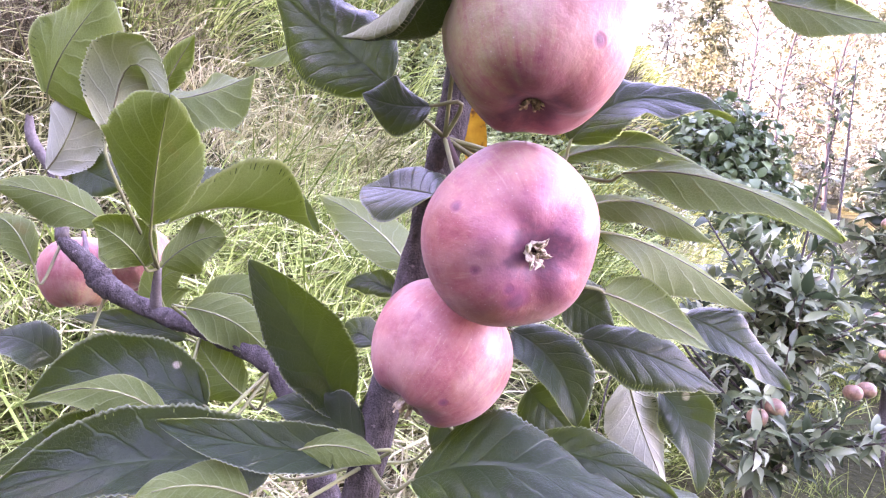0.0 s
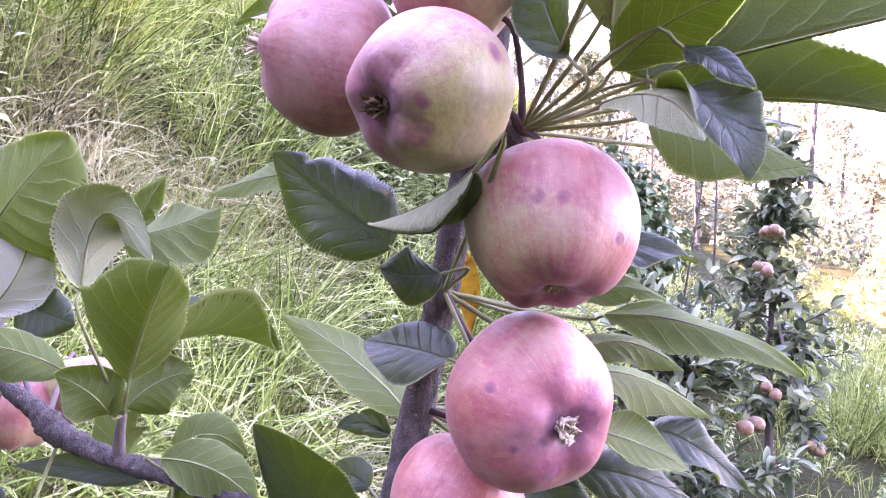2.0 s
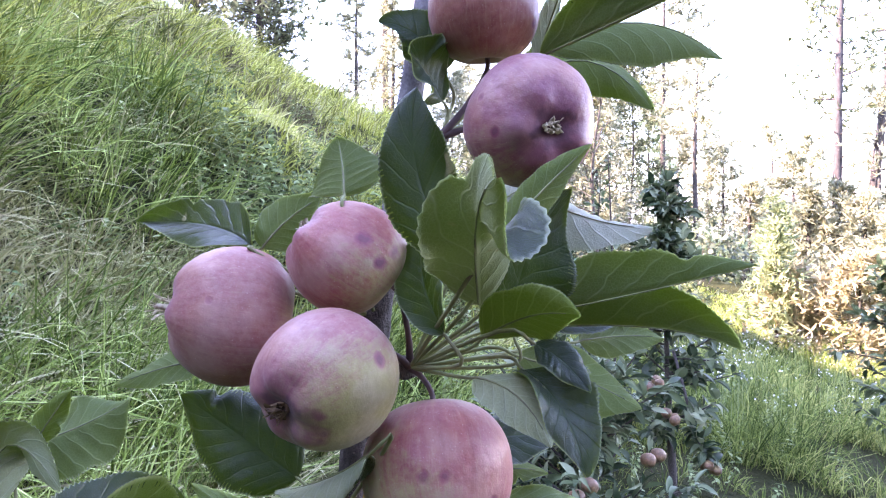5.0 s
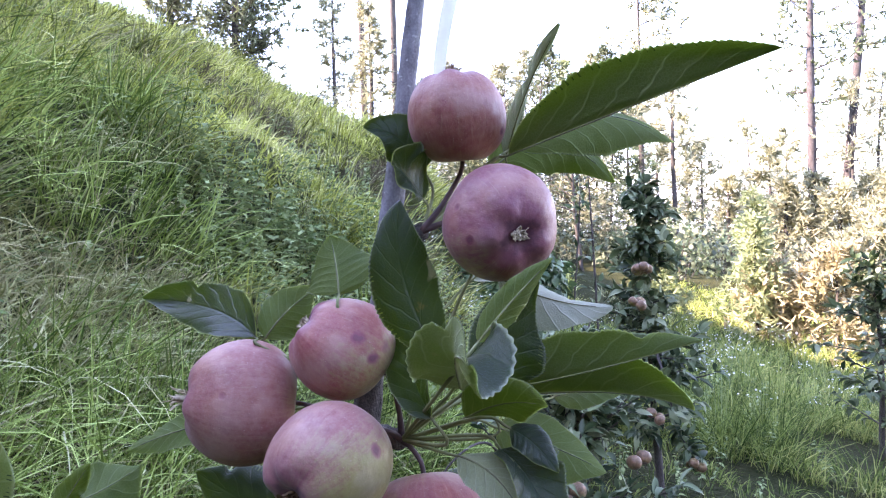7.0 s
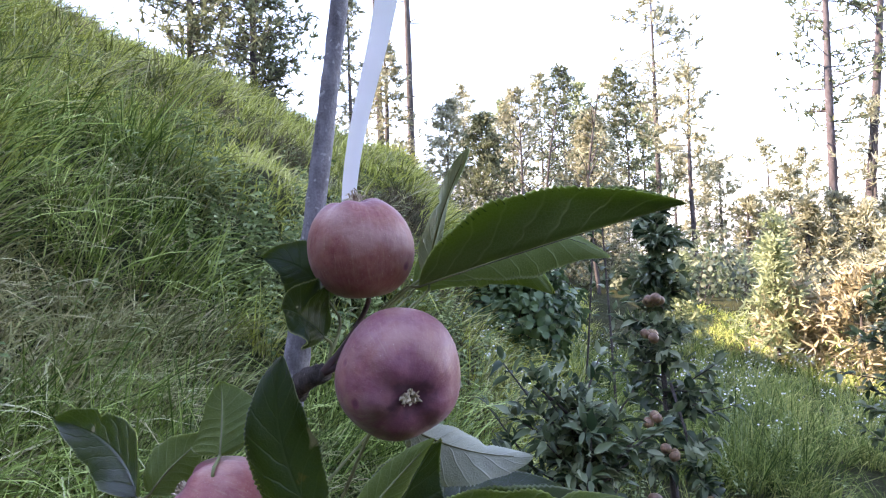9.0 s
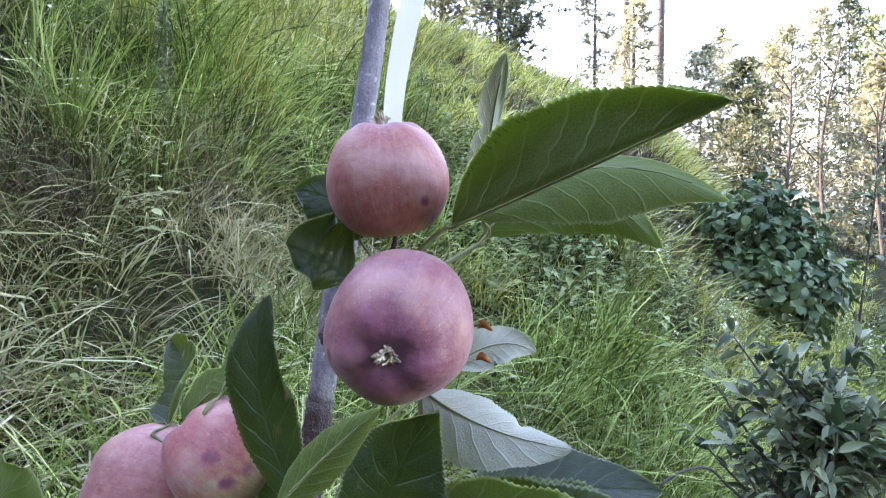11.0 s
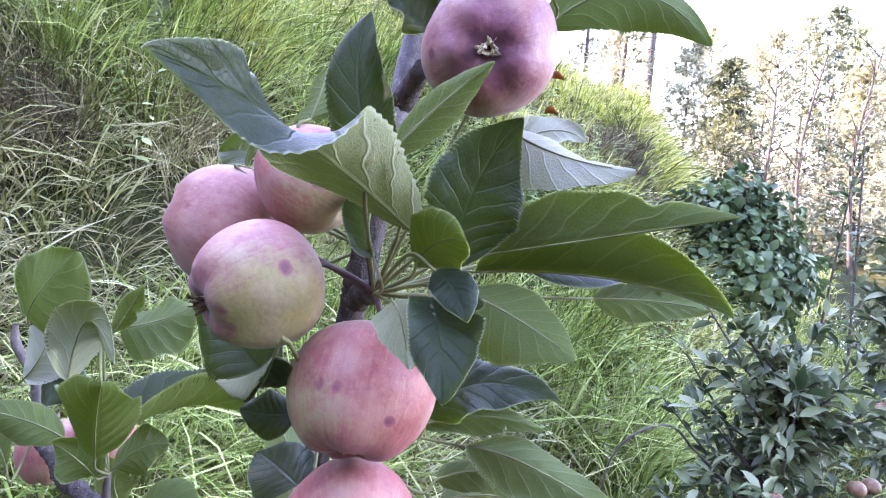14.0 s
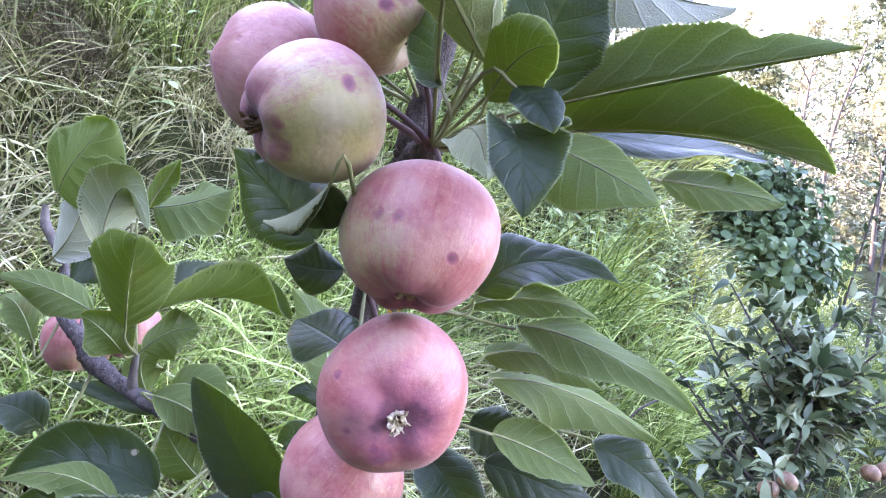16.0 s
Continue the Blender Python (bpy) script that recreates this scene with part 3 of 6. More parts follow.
def off_scar(x, y):
    """True off the thin-grown strip of bare earth across the bank and off two brown hollows in it."""
    d = np.full(np.shape(x), 9.0)
    for (ax, ay), (bx, by) in zip(SCAR, SCAR[1:]):
        k = np.clip(((x - ax) * (bx - ax) + (y - ay) * (by - ay)) / ((bx - ax) ** 2 + (by - ay) ** 2), 0, 1)
        d = np.minimum(d, np.hypot(x - ax - k * (bx - ax), y - ay - k * (by - ay)))
    d = d + 0.10 * np.sin(9 * x) * np.cos(8 * y)
    hollow = np.minimum(np.hypot(x + 1.50, y - 2.12), np.hypot(x + 1.12, y - 2.62)) + 0.06 * np.sin(11 * x) * np.cos(12 * y)
    return (d > np.where(y > 4.6, 0.38, 0.17)) & (hollow > 0.14)


def inside(x, y, cx, cy, rx, ry):
    """True in a ragged oval."""
    return np.hypot((x - cx) / rx, (y - cy) / ry) + 0.18 * np.sin(8 * x + 1) * np.cos(7 * y) < 1.0


def weedy(x, y):
    return inside(x, y, 0.28, 3.74, 0.62, 0.40)


def lush_zone(x, y):
    return inside(x, y, -0.62, 3.55, 0.62, 0.55) | inside(x, y, -1.48, 2.85, 0.46, 0.46) | inside(x, y, 0.62, 2.75, 0.50, 0.55)


def sunny_band(x, y):
    """The strip of short yellowish grass between the weeds and the bare strip."""
    return inside(x, y, 0.10, 4.85, 0.95, 0.62)


rng = np.random.default_rng(5)


def patchy(x, y, s=0.9, ph=0.0):
    return np.sin(x * 2.3 * s + ph) * np.cos(y * 1.9 * s - ph) + 0.6 * np.sin(x * 5.1 * s - y * 3.3 * s + ph)


def thinned(x, y, g, scar=0.15, weeds=0.3):
    u = g.uniform(size=len(x))
    return on_bank(x, y) & (off_scar(x, y) | (u < scar)) & (~weedy(x, y) | (u < weeds))


def straw_zone(x, y):
    return inside(x, y, -0.82, 2.68, 0.50, 0.36)


grass_field("bank_grass", "long arching green grass over the steep bank", rng, 4000, 17, 0.37, 0.0068, 0.76, GRASS, (-52, 44), (1.2, 13),
            lambda x, y, g: thinned(x, y, g) & (patchy(x, y, 1.7, 1.0) + 0.9 * np.sin(x * 9.1 + 2 * np.sin(y * 4)) * np.cos(y * 8.3 + np.sin(x * 5)) > -0.7) & (~(straw_zone(x, y) | sunny_band(x, y) | lush_zone(x, y)) | (g.uniform(size=len(x)) < 0.4)) & ((ground_z(x, y) > 0.85) | (g.uniform(size=len(x)) < 0.5)))
grass_field("dry_grass", "straw-coloured dry grass among the green", rng, 1050, 13, 0.40, 0.0060, 0.85, GRASS_DRY, (-52, 40), (1.2, 9),
            lambda x, y, g: thinned(x, y, g) & (patchy(x, y) > -0.1) & ((x < 0.15) & ~lush_zone(x, y) | (g.uniform(size=len(x)) < 0.3)))
grass_field("straw_patch", "bleached straw-coloured grass lying in a patch of the bank", rng, 600, 17, 0.34, 0.0056, 0.80, GRASS_STRAW, (-32, -4), (1.9, 3.6),
            lambda x, y, g: straw_zone(x, y), 0.1)
grass_field("lush_grass", "upright lush green grass tufts on the bank", rng, 2500, 22, 0.52, 0.0060, 0.62, GRASS_LUSH, (-52, 30), (1.6, 9),
            lambda x, y, g: thinned(x, y, g) & (lush_zone(x, y) | ((patchy(x, y, 0.7, 2.0) > 0.75) & (y < 4.3))))
grass_field("terrace_grass", "short green grass of the orchard terrace", rng, 3400, 18, 0.19, 0.0036, 0.55, GRASS_MEADOW, (-60, 75), (0.9, 30),
            lambda x, y, g: ~on_bank(x, y) & (np.hypot(x - 4.15, y - 3.15) > 0.45), segs=3)
grass_field("far_grass", "yellow-green grass along the crest of the bank, its colour brightened for sunlight", rng, 5000, 14, 0.36, 0.0060, 0.62, GRASS_CREST, (-30, 30), (3.3, 20),
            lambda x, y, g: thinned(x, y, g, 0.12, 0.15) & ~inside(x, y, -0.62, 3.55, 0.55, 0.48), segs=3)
grass_field("meadow_grass", "tall soft green meadow grass on the far terrace", rng, 3000, 15, 0.46, 0.0042, 0.6, GRASS_MEADOW, (26, 66), (4.4, 17),
            lambda x, y, g: ~on_bank(x, y) & (np.hypot(x - 4.15, y - 3.15) > 0.6), segs=3)
grass_field("dead_brush", "grey-brown dead stalks on the bare strip of the bank", rng, 2600, 12, 0.26, 0.0042, 0.5, BRUSH, (-8, 26), (3.2, 8),
            lambda x, y, g: on_bank(x, y) & ~off_scar(x, y), segs=3)
grass_field("near_grass", "short trodden grass round the fruit tree", rng, 1300, 14, 0.15, 0.004, 0.6, GRASS_MEADOW, (-180, 180), (0.25, 7),
            lambda x, y, g: ~((np.arctan2(x, y) > -0.9) & (np.arctan2(x, y) < 1.3) & (np.hypot(x, y) > 1.1)), segs=3)
grass_field("dead_brush", "brown dead stalks in a hollow of the bank", rng, 2400, 12, 0.24, 0.0036, 0.6, BRUSH, (-46, -18), (2.0, 3.4),
            lambda x, y, g: on_bank(x, y) & ~off_scar(x, y))


def seed_heads(label, seed, n, box, height, mat):
    """Flowering grass stalks: a thin arched stem with a slim spike of spikelets at its tip."""
    rng = np.random.default_rng(seed)
    x, y = rng.uniform(box[0], box[1], n), rng.uniform(box[2], box[3], n)
    ok = on_bank(x, y)
    x, y = x[ok], y[ok]
    n = len(x)
    roots = np.stack([x, y, ground_z(x, y)], -1)
    a = rng.uniform(0, 2 * math.pi, n)
    out = unit(np.stack([np.cos(a), np.sin(a) - 0.6, np.zeros(n)], -1))
    up = unit(np.array([0, -0.15, 1.0]) + rng.normal(0, 0.1, (n, 3)))
    L, droop = height * rng.uniform(0.75, 1.25, n), rng.uniform(0.25, 0.6, n)
    V, Q, T = [], [], []
    v, q, t = blades(rng, roots, up, out, L, np.full(n, 0.0022), droop)
    V.append(v), Q.append(q), T.append(t)
    o = len(v)
    tip = roots + L[:, None] * (up * (1 - 0.5 * droop)[:, None] + out * (droop * 0.95 + 0.12)[:, None])
    for k in range(16):
        p = tip - unit(up * 0.5 + out * 0.7) * (0.085 * k / 15) + rng.normal(0, 0.0012, (n, 3))
        w = unit(up * 0.5 + out * 0.7 + rng.normal(0, 0.35, (n, 3)))
        v, q, t = blades(rng, p, w, unit(rng.normal(0, 1, (n, 3))), rng.uniform(0.010, 0.018, n), np.full(n, 0.0038), np.full(n, 0.1), 3)
        V.append(v), Q.append(q + o), T.append(t + o)
        o += len(v)
    tagged(quick_mesh("seed_heads", np.vstack(V), np.vstack(Q), mat, tris=np.vstack(T)), label, "grass", kind="stuff")


seed_heads("pale arching seed heads above the bank grass", 71, 70, (-1.3, 0.1, 1.7, 3.0), 0.55, GRASS_DRY)
seed_heads("green-yellow seed heads scattered over the upper bank", 72, 70, (-1.9, 0.8, 2.6, 5.0), 0.55, GRASS_STRAW)


# ---- the apple tree in front of the camera ----
apple_tree = thing("apple_tree", "young apple tree with grey bark, serrated leaves and ripening fruit", "tree")


def trunk_at(z):
    d = z - 1.4
    return np.array([0.0364 + 0.16 * d - 0.041 * d * d, 0.2457 + 0.0134 * d, z])


_zs = [-0.1, 0.3, 0.8, 1.05, 1.15, 1.25, 1.33, 1.345, 1.40, 1.44, 1.50, 1.56, 1.62, 1.75, 1.95]
_rs = [0.018, 0.015, 0.0115, 0.0084, 0.0074, 0.0065, 0.0061, 0.0074, 0.0054, 0.0060, 0.0050, 0.0044, 0.0042, 0.0036, 0.002]
_pts = [trunk_at(z) if z > 1.0 else trunk_at(1.05) + np.array([(z - 1.05) * 0.05, 0.0, z - 1.05]) for z in _zs]
tube("trunk", _pts[:9], _rs[:9], BARK_APPLE, apple_tree, 14, 90, 0.09, "grey-brown knobbly trunk")
tube("leader", _pts[8:], _rs[8:], BARK_LEADER, apple_tree, 12, 70, 0.05, "smooth bluish grey leading shoot")
BRANCH = [trunk_at(1.10), (-0.030, 0.268, 1.128), (-0.057, 0.285, 1.172), (-0.096, 0.300, 1.184), (-0.126, 0.316, 1.186), (-0.157, 0.330, 1.194), (-0.171, 0.338, 1.203), (-0.191, 0.346, 1.215)]
tube("limb", BRANCH, [0.0070, 0.0060, 0.0066, 0.0052, 0.0047, 0.0056, 0.0044, 0.0050, 0.0042, 0.0047, 0.0062, 0.0066, 0.0050, 0.0047, 0.0036], BARK_APPLE, apple_tree, 14, 110, 0.13, "knobbly grey side limb")
SHOOT = [(-0.191, 0.346, 1.215), (-0.200, 0.358, 1.245), (-0.216, 0.362, 1.268), (-0.219, 0.364, 1.282)]
tube("shoot", SHOOT, [0.0038, 0.003, 0.0032, 0.0018], BARK_SHOOT, apple_tree, 8, 24, 0.06, "young purple-grey shoot")
SPUR_M, SPUR_T = np.array([0.0383, 0.2180, 1.3436]), np.array([0.052, 0.222, 1.438])
tube("spur", [trunk_at(1.335), (SPUR_M + trunk_at(1.34)) / 2, SPUR_M], [0.006, 0.0055, 0.0048], BARK_APPLE, apple_tree, 8, 10, 0.12, seed=4)
tube("spur", [trunk_at(1.425), (SPUR_T + trunk_at(1.43)) / 2, SPUR_T], [0.0055, 0.005, 0.0042], BARK_APPLE, apple_tree, 8, 10, 0.12, seed=5)
SPUR_L = np.array([0.016, 0.236, 1.283])
tube("spur", [trunk_at(1.272), SPUR_L], [0.006, 0.004], BARK_APPLE, apple_tree, 8, 8, 0.12, seed=6)
SPUR_B = np.array([-0.123, 0.312, 1.210])
tube("spur", [(-0.126, 0.316, 1.186), (-0.1249, 0.3140, 1.1985), SPUR_B], [0.0034, 0.0026, 0.0019], BARK_SHOOT, apple_tree, 8, 8, 0.08, seed=7)
NODES = {"T": [SPUR_T], "M": [SPUR_M, trunk_at(1.36)],
         "L": [SPUR_L, trunk_at(1.19), trunk_at(1.235), trunk_at(1.15), trunk_at(1.10)] + [np.array(p) for p in BRANCH[1:4]],
         "B": [SPUR_B] + [np.array(p) for p in BRANCH[3:]] + [np.array(p) for p in SHOOT[1:]]}
_leaf_count = [0]


def hero_leaf(base, mid, tip, normal, width, fold, key, under_mat=LEAF_UNDER, turn=0.0, fold2=None):
    """A serrated apple leaf through base, mid and tip of its midrib; normal is its upper side; fold in degrees lifts the halves."""
    _leaf_count[0] += 1
    rng = np.random.default_rng(_leaf_count[0])
    b, m, t, nrm = (np.array(v, float) for v in (base, mid, tip, normal))
    ctrl = 2 * m - 0.5 * (b + t)
    N, K = (84, 6) if key != "F" else (30, 3)
    s = np.linspace(0, 1, N + 1)
    c = ((1 - s) ** 2)[:, None] * b + (2 * s * (1 - s))[:, None] * ctrl + (s ** 2)[:, None] * t
    tang = unit(np.gradient(c, axis=0))
    side = unit(np.cross(tang, nrm))
    up = np.cross(side, tang)
    prof = np.sin(math.pi * np.clip(s, 0, 1) ** 0.82) ** 0.72 * (1 - 0.25 * s ** 3)
    prof[0], prof[-1] = 0.03, 0.0
    prof /= prof.max()
    tooth = 1 + np.where(np.arange(N + 1) % 2 == 0, 0.026, -0.024) * rng.uniform(0.2, 1.6, N + 1) * (s > 0.06) * (s < 0.98)
    fa = radians(abs(fold)), radians(abs(fold if fold2 is None else fold2))
    wave_a, wave_f, wave_p = rng.uniform(0.10, 0.28), rng.uniform(1.6, 3.4), rng.uniform(0, 6, 2)
    ripple = rng.uniform(0.014, 0.030)
    curl, twist = rng.uniform(-0.42, 0.28, 2), rng.uniform(-0.45, 0.45)
    if key in "LB":
        wave_a, curl = wave_a * 1.1, curl * 1.3
    vs = np.linspace(-1, 1, 2 * K + 1)
    lop = [1 + rng.uniform(-0.10, 0.10) + 0.028 * np.sin(s * rng.uniform(7, 13) + rng.uniform(0, 6)) + 0.025 * np.sin(s * rng.uniform(20, 32) + rng.uniform(0, 6)) for _ in range(2)]
    if rng.uniform() < 0.35:
        lop[rng.integers(0, 2)] *= 1 - rng.uniform(0.15, 0.4) * np.exp(-((s - rng.uniform(0.35, 0.9)) / rng.uniform(0.018, 0.04)) ** 2)
    P, UV, NV = [], [], []
    half = width * 0.54
    for i in range(N + 1):
        for v in vs:
            wv = half * prof[i] * lop[0 if v < 0 else 1][i] * (tooth[i] if abs(v) == 1 else 1)
            ang = fa[0 if v < 0 else 1] * (0.55 + 0.45 * abs(v))
            lift = wave_a * math.sin(wave_f * math.pi * s[i] + wave_p[0 if v < 0 else 1]) * v * v * (0.4 + 0.6 * prof[i])
            lift += curl[0 if v < 0 else 1] * v ** 4 * prof[i]
            ph = s[i] - 0.42 * (abs(v) / 2) ** 0.8
            quilt = ripple * math.cos(15 * math.pi * ph) * 4 * abs(v) * (1 - abs(v)) * prof[i]
            k_ = min(max((s[i] - 0.40) / 0.30, 0), 1)
            tw = twist * (s[i] - 0.3) + turn * (1 - k_ * k_ * (3 - 2 * k_))
            sd, un = side[i] * math.cos(tw) + up[i] * math.sin(tw), up[i] * math.cos(tw) - side[i] * math.sin(tw)
            P.append(c[i] + sd * v * wv * math.cos(ang) + un * (abs(v) * wv * math.sin(ang) + half * (lift + quilt)))
            UV.append((0.5 + v / 2, s[i]))
            NV.append(un * math.cos(ang) - sd * math.copysign(math.sin(ang), v) if v else un)
    P = np.array(P)
    W = 2 * K + 1
    F = [(i * W + j, i * W + j + 1, (i + 1) * W + j + 1, (i + 1) * W + j) for i in range(N) for j in range(2 * K)]
    n = len(P)
    under = P - np.array(NV) * 0.00035
    verts = np.vstack([P, under])
    faces = list(F)
    faces += [tuple(n + k for k in f[::-1]) for f in F]
    mats = [0] * len(F) + [1] * len(F)
    uvs = UV + UV
    # petiole, running on as a raised midrib beneath
    nodes_ = NODES[key]
    root = min(nodes_, key=lambda q: np.linalg.norm(q - b))
    gap = np.linalg.norm(root - b)
    reach = min(gap, 0.05)
    p0 = b - tang[0] * min(0.012, reach * 0.4)
    pts = list(spline([root, p0, b], 9)) + [c[i] - up[i] * 0.0005 for i in np.linspace(2, N * 0.86, 8).astype(int)]
    rad = list(np.linspace(0.0009, 0.0006, 9)) + list(np.linspace(0.0005, 0.00015, 8))
    tv, tf = tube_arrays(pts, rad, 6)
    leaf = put_mesh("leaf", verts, faces, [LEAF_TOP, under_mat], apple_tree, "", mats, uvs)
    put_mesh("petiole", tv, tf, [PETIOLE], leaf)
    return leaf


hero_leaf((0.0938, 0.2150, 1.4728), (0.1310, 0.1640, 1.4885), (0.1558, 0.1150, 1.4990), (0.55, 0.62, 0.20), 0.0430, -140, "T", fold2=-14)
hero_leaf((0.0990, 0.2212, 1.4772), (0.1478, 0.2228, 1.4946), (0.1940, 0.2230, 1.4822), (-0.16, 0.58, -0.80), 0.0338, -25, "T")
hero_leaf((0.1048, 0.2658, 1.4700), (0.1428, 0.2624, 1.4876), (0.1794, 0.2573, 1.4639), (-0.12, 0.95, -0.29), 0.0322, -20, "T")
hero_leaf((0.1042, 0.2407, 1.4766), (0.1073, 0.2190, 1.5080), (0.1124, 0.1965, 1.5306), (-0.54, 0.84, -0.09), 0.0143, -25, "T", LEAF_SILVER)
hero_leaf((0.0563, 0.2320, 1.4679), (0.0451, 0.2335, 1.4828), (0.0289, 0.2365, 1.4879), (-0.14, -0.78, 0.61), 0.0272, 12, "T")
hero_leaf((0.0528, 0.2218, 1.4530), (0.0430, 0.2143, 1.4632), (0.0345, 0.2063, 1.4670), (-0.00, -0.78, 0.63), 0.0268, 20, "T")
hero_leaf((0.0457, 0.1807, 1.3852), (0.0322, 0.1855, 1.4210), (0.0339, 0.1908, 1.4507), (-0.14, -0.98, 0.17), 0.0253, 10, "M")
hero_leaf((0.0419, 0.1831, 1.3621), (0.0364, 0.1918, 1.3809), (0.0384, 0.1982, 1.3966), (-0.88, -0.47, 0.11), 0.0199, 25, "M")
hero_leaf((0.0560, 0.1850, 1.3720), (0.0300, 0.1180, 1.3975), (0.0149, 0.0680, 1.4062), (0.92, -0.22, 0.32), 0.0290, 14, "M", LEAF_PALE, turn=-1.5)
hero_leaf((0.0499, 0.1496, 1.3971), (0.0631, 0.1481, 1.4115), (0.0788, 0.1469, 1.4258), (-0.17, 0.92, -0.35), 0.0128, -25, "M")
hero_leaf((0.0574, 0.1850, 1.3600), (0.0655, 0.1626, 1.3705), (0.0751, 0.1459, 1.3722), (0.60, 0.46, 0.65), 0.0240, -25, "M", fold2=-5)
hero_leaf((0.0721, 0.1920, 1.3598), (0.0760, 0.1885, 1.3885), (0.0913, 0.1820, 1.4155), (0.09, -0.96, -0.27), 0.0335, 10, "M")
hero_leaf((0.0831, 0.2055, 1.4156), (0.1071, 0.1989, 1.4043), (0.1347, 0.1929, 1.4001), (-0.03, 0.74, -0.67), 0.0250, -26, "M", LEAF_SILVER)
hero_leaf((0.0912, 0.2605, 1.4114), (0.1109, 0.2623, 1.4213), (0.1278, 0.2634, 1.4176), (0.04, 0.90, -0.44), 0.0206, -10, "M", LEAF_SILVER)
hero_leaf((0.0754, 0.2120, 1.3622), (0.1165, 0.1850, 1.3738), (0.1640, 0.1680, 1.3862), (0.35, 0.90, 0.10), 0.0340, -140, "M", fold2=-10)
hero_leaf((0.0800, 0.2264, 1.3552), (0.1333, 0.2020, 1.3590), (0.1720, 0.1840, 1.3502), (0.41, 0.91, 0.02), 0.0410, -140, "M", fold2=-10)
hero_leaf((0.0765, 0.1982, 1.3498), (0.0972, 0.1851, 1.3423), (0.1153, 0.1717, 1.3328), (-0.08, 0.77, -0.63), 0.0293, -15, "M")
hero_leaf((0.1005, 0.2465, 1.3595), (0.1421, 0.2588, 1.3595), (0.1822, 0.2608, 1.3586), (-0.09, -0.44, 0.89), 0.0447, 15, "M")
hero_leaf((0.1368, 0.2567, 1.3439), (0.1707, 0.2685, 1.3432), (0.1964, 0.2696, 1.3409), (0.03, 0.79, -0.62), 0.0209, -15, "M")
hero_leaf((0.0505, 0.1760, 1.3475), (0.0563, 0.1520, 1.3462), (0.0612, 0.1385, 1.3340), (0.30, 0.72, -0.62), 0.0190, -22, "M", LEAF_PALE)
hero_leaf((0.0640, 0.1660, 1.3520), (0.0690, 0.1470, 1.3430), (0.0714, 0.1358, 1.3250), (0.35, -0.82, 0.45), 0.0230, 16, "M")
hero_leaf((0.0654, 0.1590, 1.3615), (0.0723, 0.1526, 1.3567), (0.0770, 0.1431, 1.3484), (0.10, -0.80, 0.60), 0.0150, 16, "M")
hero_leaf((-0.0055, 0.2279, 1.2998), (-0.0271, 0.2359, 1.3163), (-0.0503, 0.2442, 1.3327), (-0.27, -0.79, 0.55), 0.0340, 8, "L")
hero_leaf((0.0118, 0.1700, 1.3257), (-0.0001, 0.1803, 1.3157), (-0.0159, 0.1917, 1.3088), (0.10, -0.75, -0.65), 0.0270, 8, "L", LEAF_PALE, fold2=98)
hero_leaf((0.0108, 0.2119, 1.2924), (-0.0009, 0.2086, 1.2919), (-0.0111, 0.2052, 1.2943), (0.04, -0.82, 0.57), 0.0192, 12, "L")
hero_leaf((-0.0226, 0.2311, 1.3924), (-0.0436, 0.2868, 1.4023), (-0.0808, 0.3478, 1.4039), (-0.45, -0.72, 0.54), 0.0303, 30, "M")
hero_leaf((-0.0187, 0.2365, 1.3918), (-0.0084, 0.2369, 1.4034), (0.0051, 0.2363, 1.4131), (0.32, 0.94, -0.11), 0.0236, -10, "M")
hero_leaf((0.0102, 0.2073, 1.4123), (0.0111, 0.2177, 1.4239), (0.0107, 0.2286, 1.4364), (0.41, 0.91, -0.12), 0.0297, -15, "M")
hero_leaf((-0.0467, 0.3373, 1.3288), (-0.0679, 0.3423, 1.3250), (-0.0928, 0.3484, 1.3157), (0.23, 0.75, -0.62), 0.0222, -15, "M")
hero_leaf((0.0834, 0.2396, 1.2739), (0.1131, 0.2191, 1.2738), (0.1507, 0.2082, 1.2572), (0.06, 0.53, -0.84), 0.0296, -28, "L")
hero_leaf((0.0604, 0.2504, 1.2774), (0.0899, 0.2513, 1.2845), (0.1190, 0.2552, 1.2787), (0.05, 0.70, -0.71), 0.0178, -20, "L")
hero_leaf((0.0704, 0.2285, 1.2622), (0.0950, 0.2382, 1.2630), (0.1239, 0.2457, 1.2495), (0.04, 0.76, -0.65), 0.0184, -28, "L")
hero_leaf((0.0743, 0.2294, 1.2526), (0.1144, 0.2613, 1.2410), (0.1671, 0.2907, 1.2135), (0.05, 0.65, -0.76), 0.0293, -30, "L")
hero_leaf((0.0634, 0.2415, 1.2851), (0.0878, 0.2440, 1.3026), (0.1245, 0.2427, 1.2961), (-0.05, -0.68, 0.73), 0.0363, 20, "L")
hero_leaf((0.0142, 0.2068, 1.2638), (0.0010, 0.2232, 1.2638), (-0.0136, 0.2395, 1.2629), (0.06, -0.77, 0.63), 0.0260, 12, "L")
hero_leaf((0.0047, 0.2415, 1.2334), (-0.0194, 0.3113, 1.2404), (-0.0571, 0.3812, 1.2470), (-0.07, 0.84, -0.54), 0.0245, -15, "L")
hero_leaf((-0.0164, 0.2442, 1.1680), (-0.0345, 0.2349, 1.2053), (-0.0530, 0.2293, 1.2337), (0.29, -0.88, 0.37), 0.0274, 15, "L")
hero_leaf((0.0479, 0.2451, 1.2092), (0.0650, 0.2333, 1.1992), (0.0730, 0.2250, 1.1789), (0.18, -0.87, 0.46), 0.0283, 28, "L")
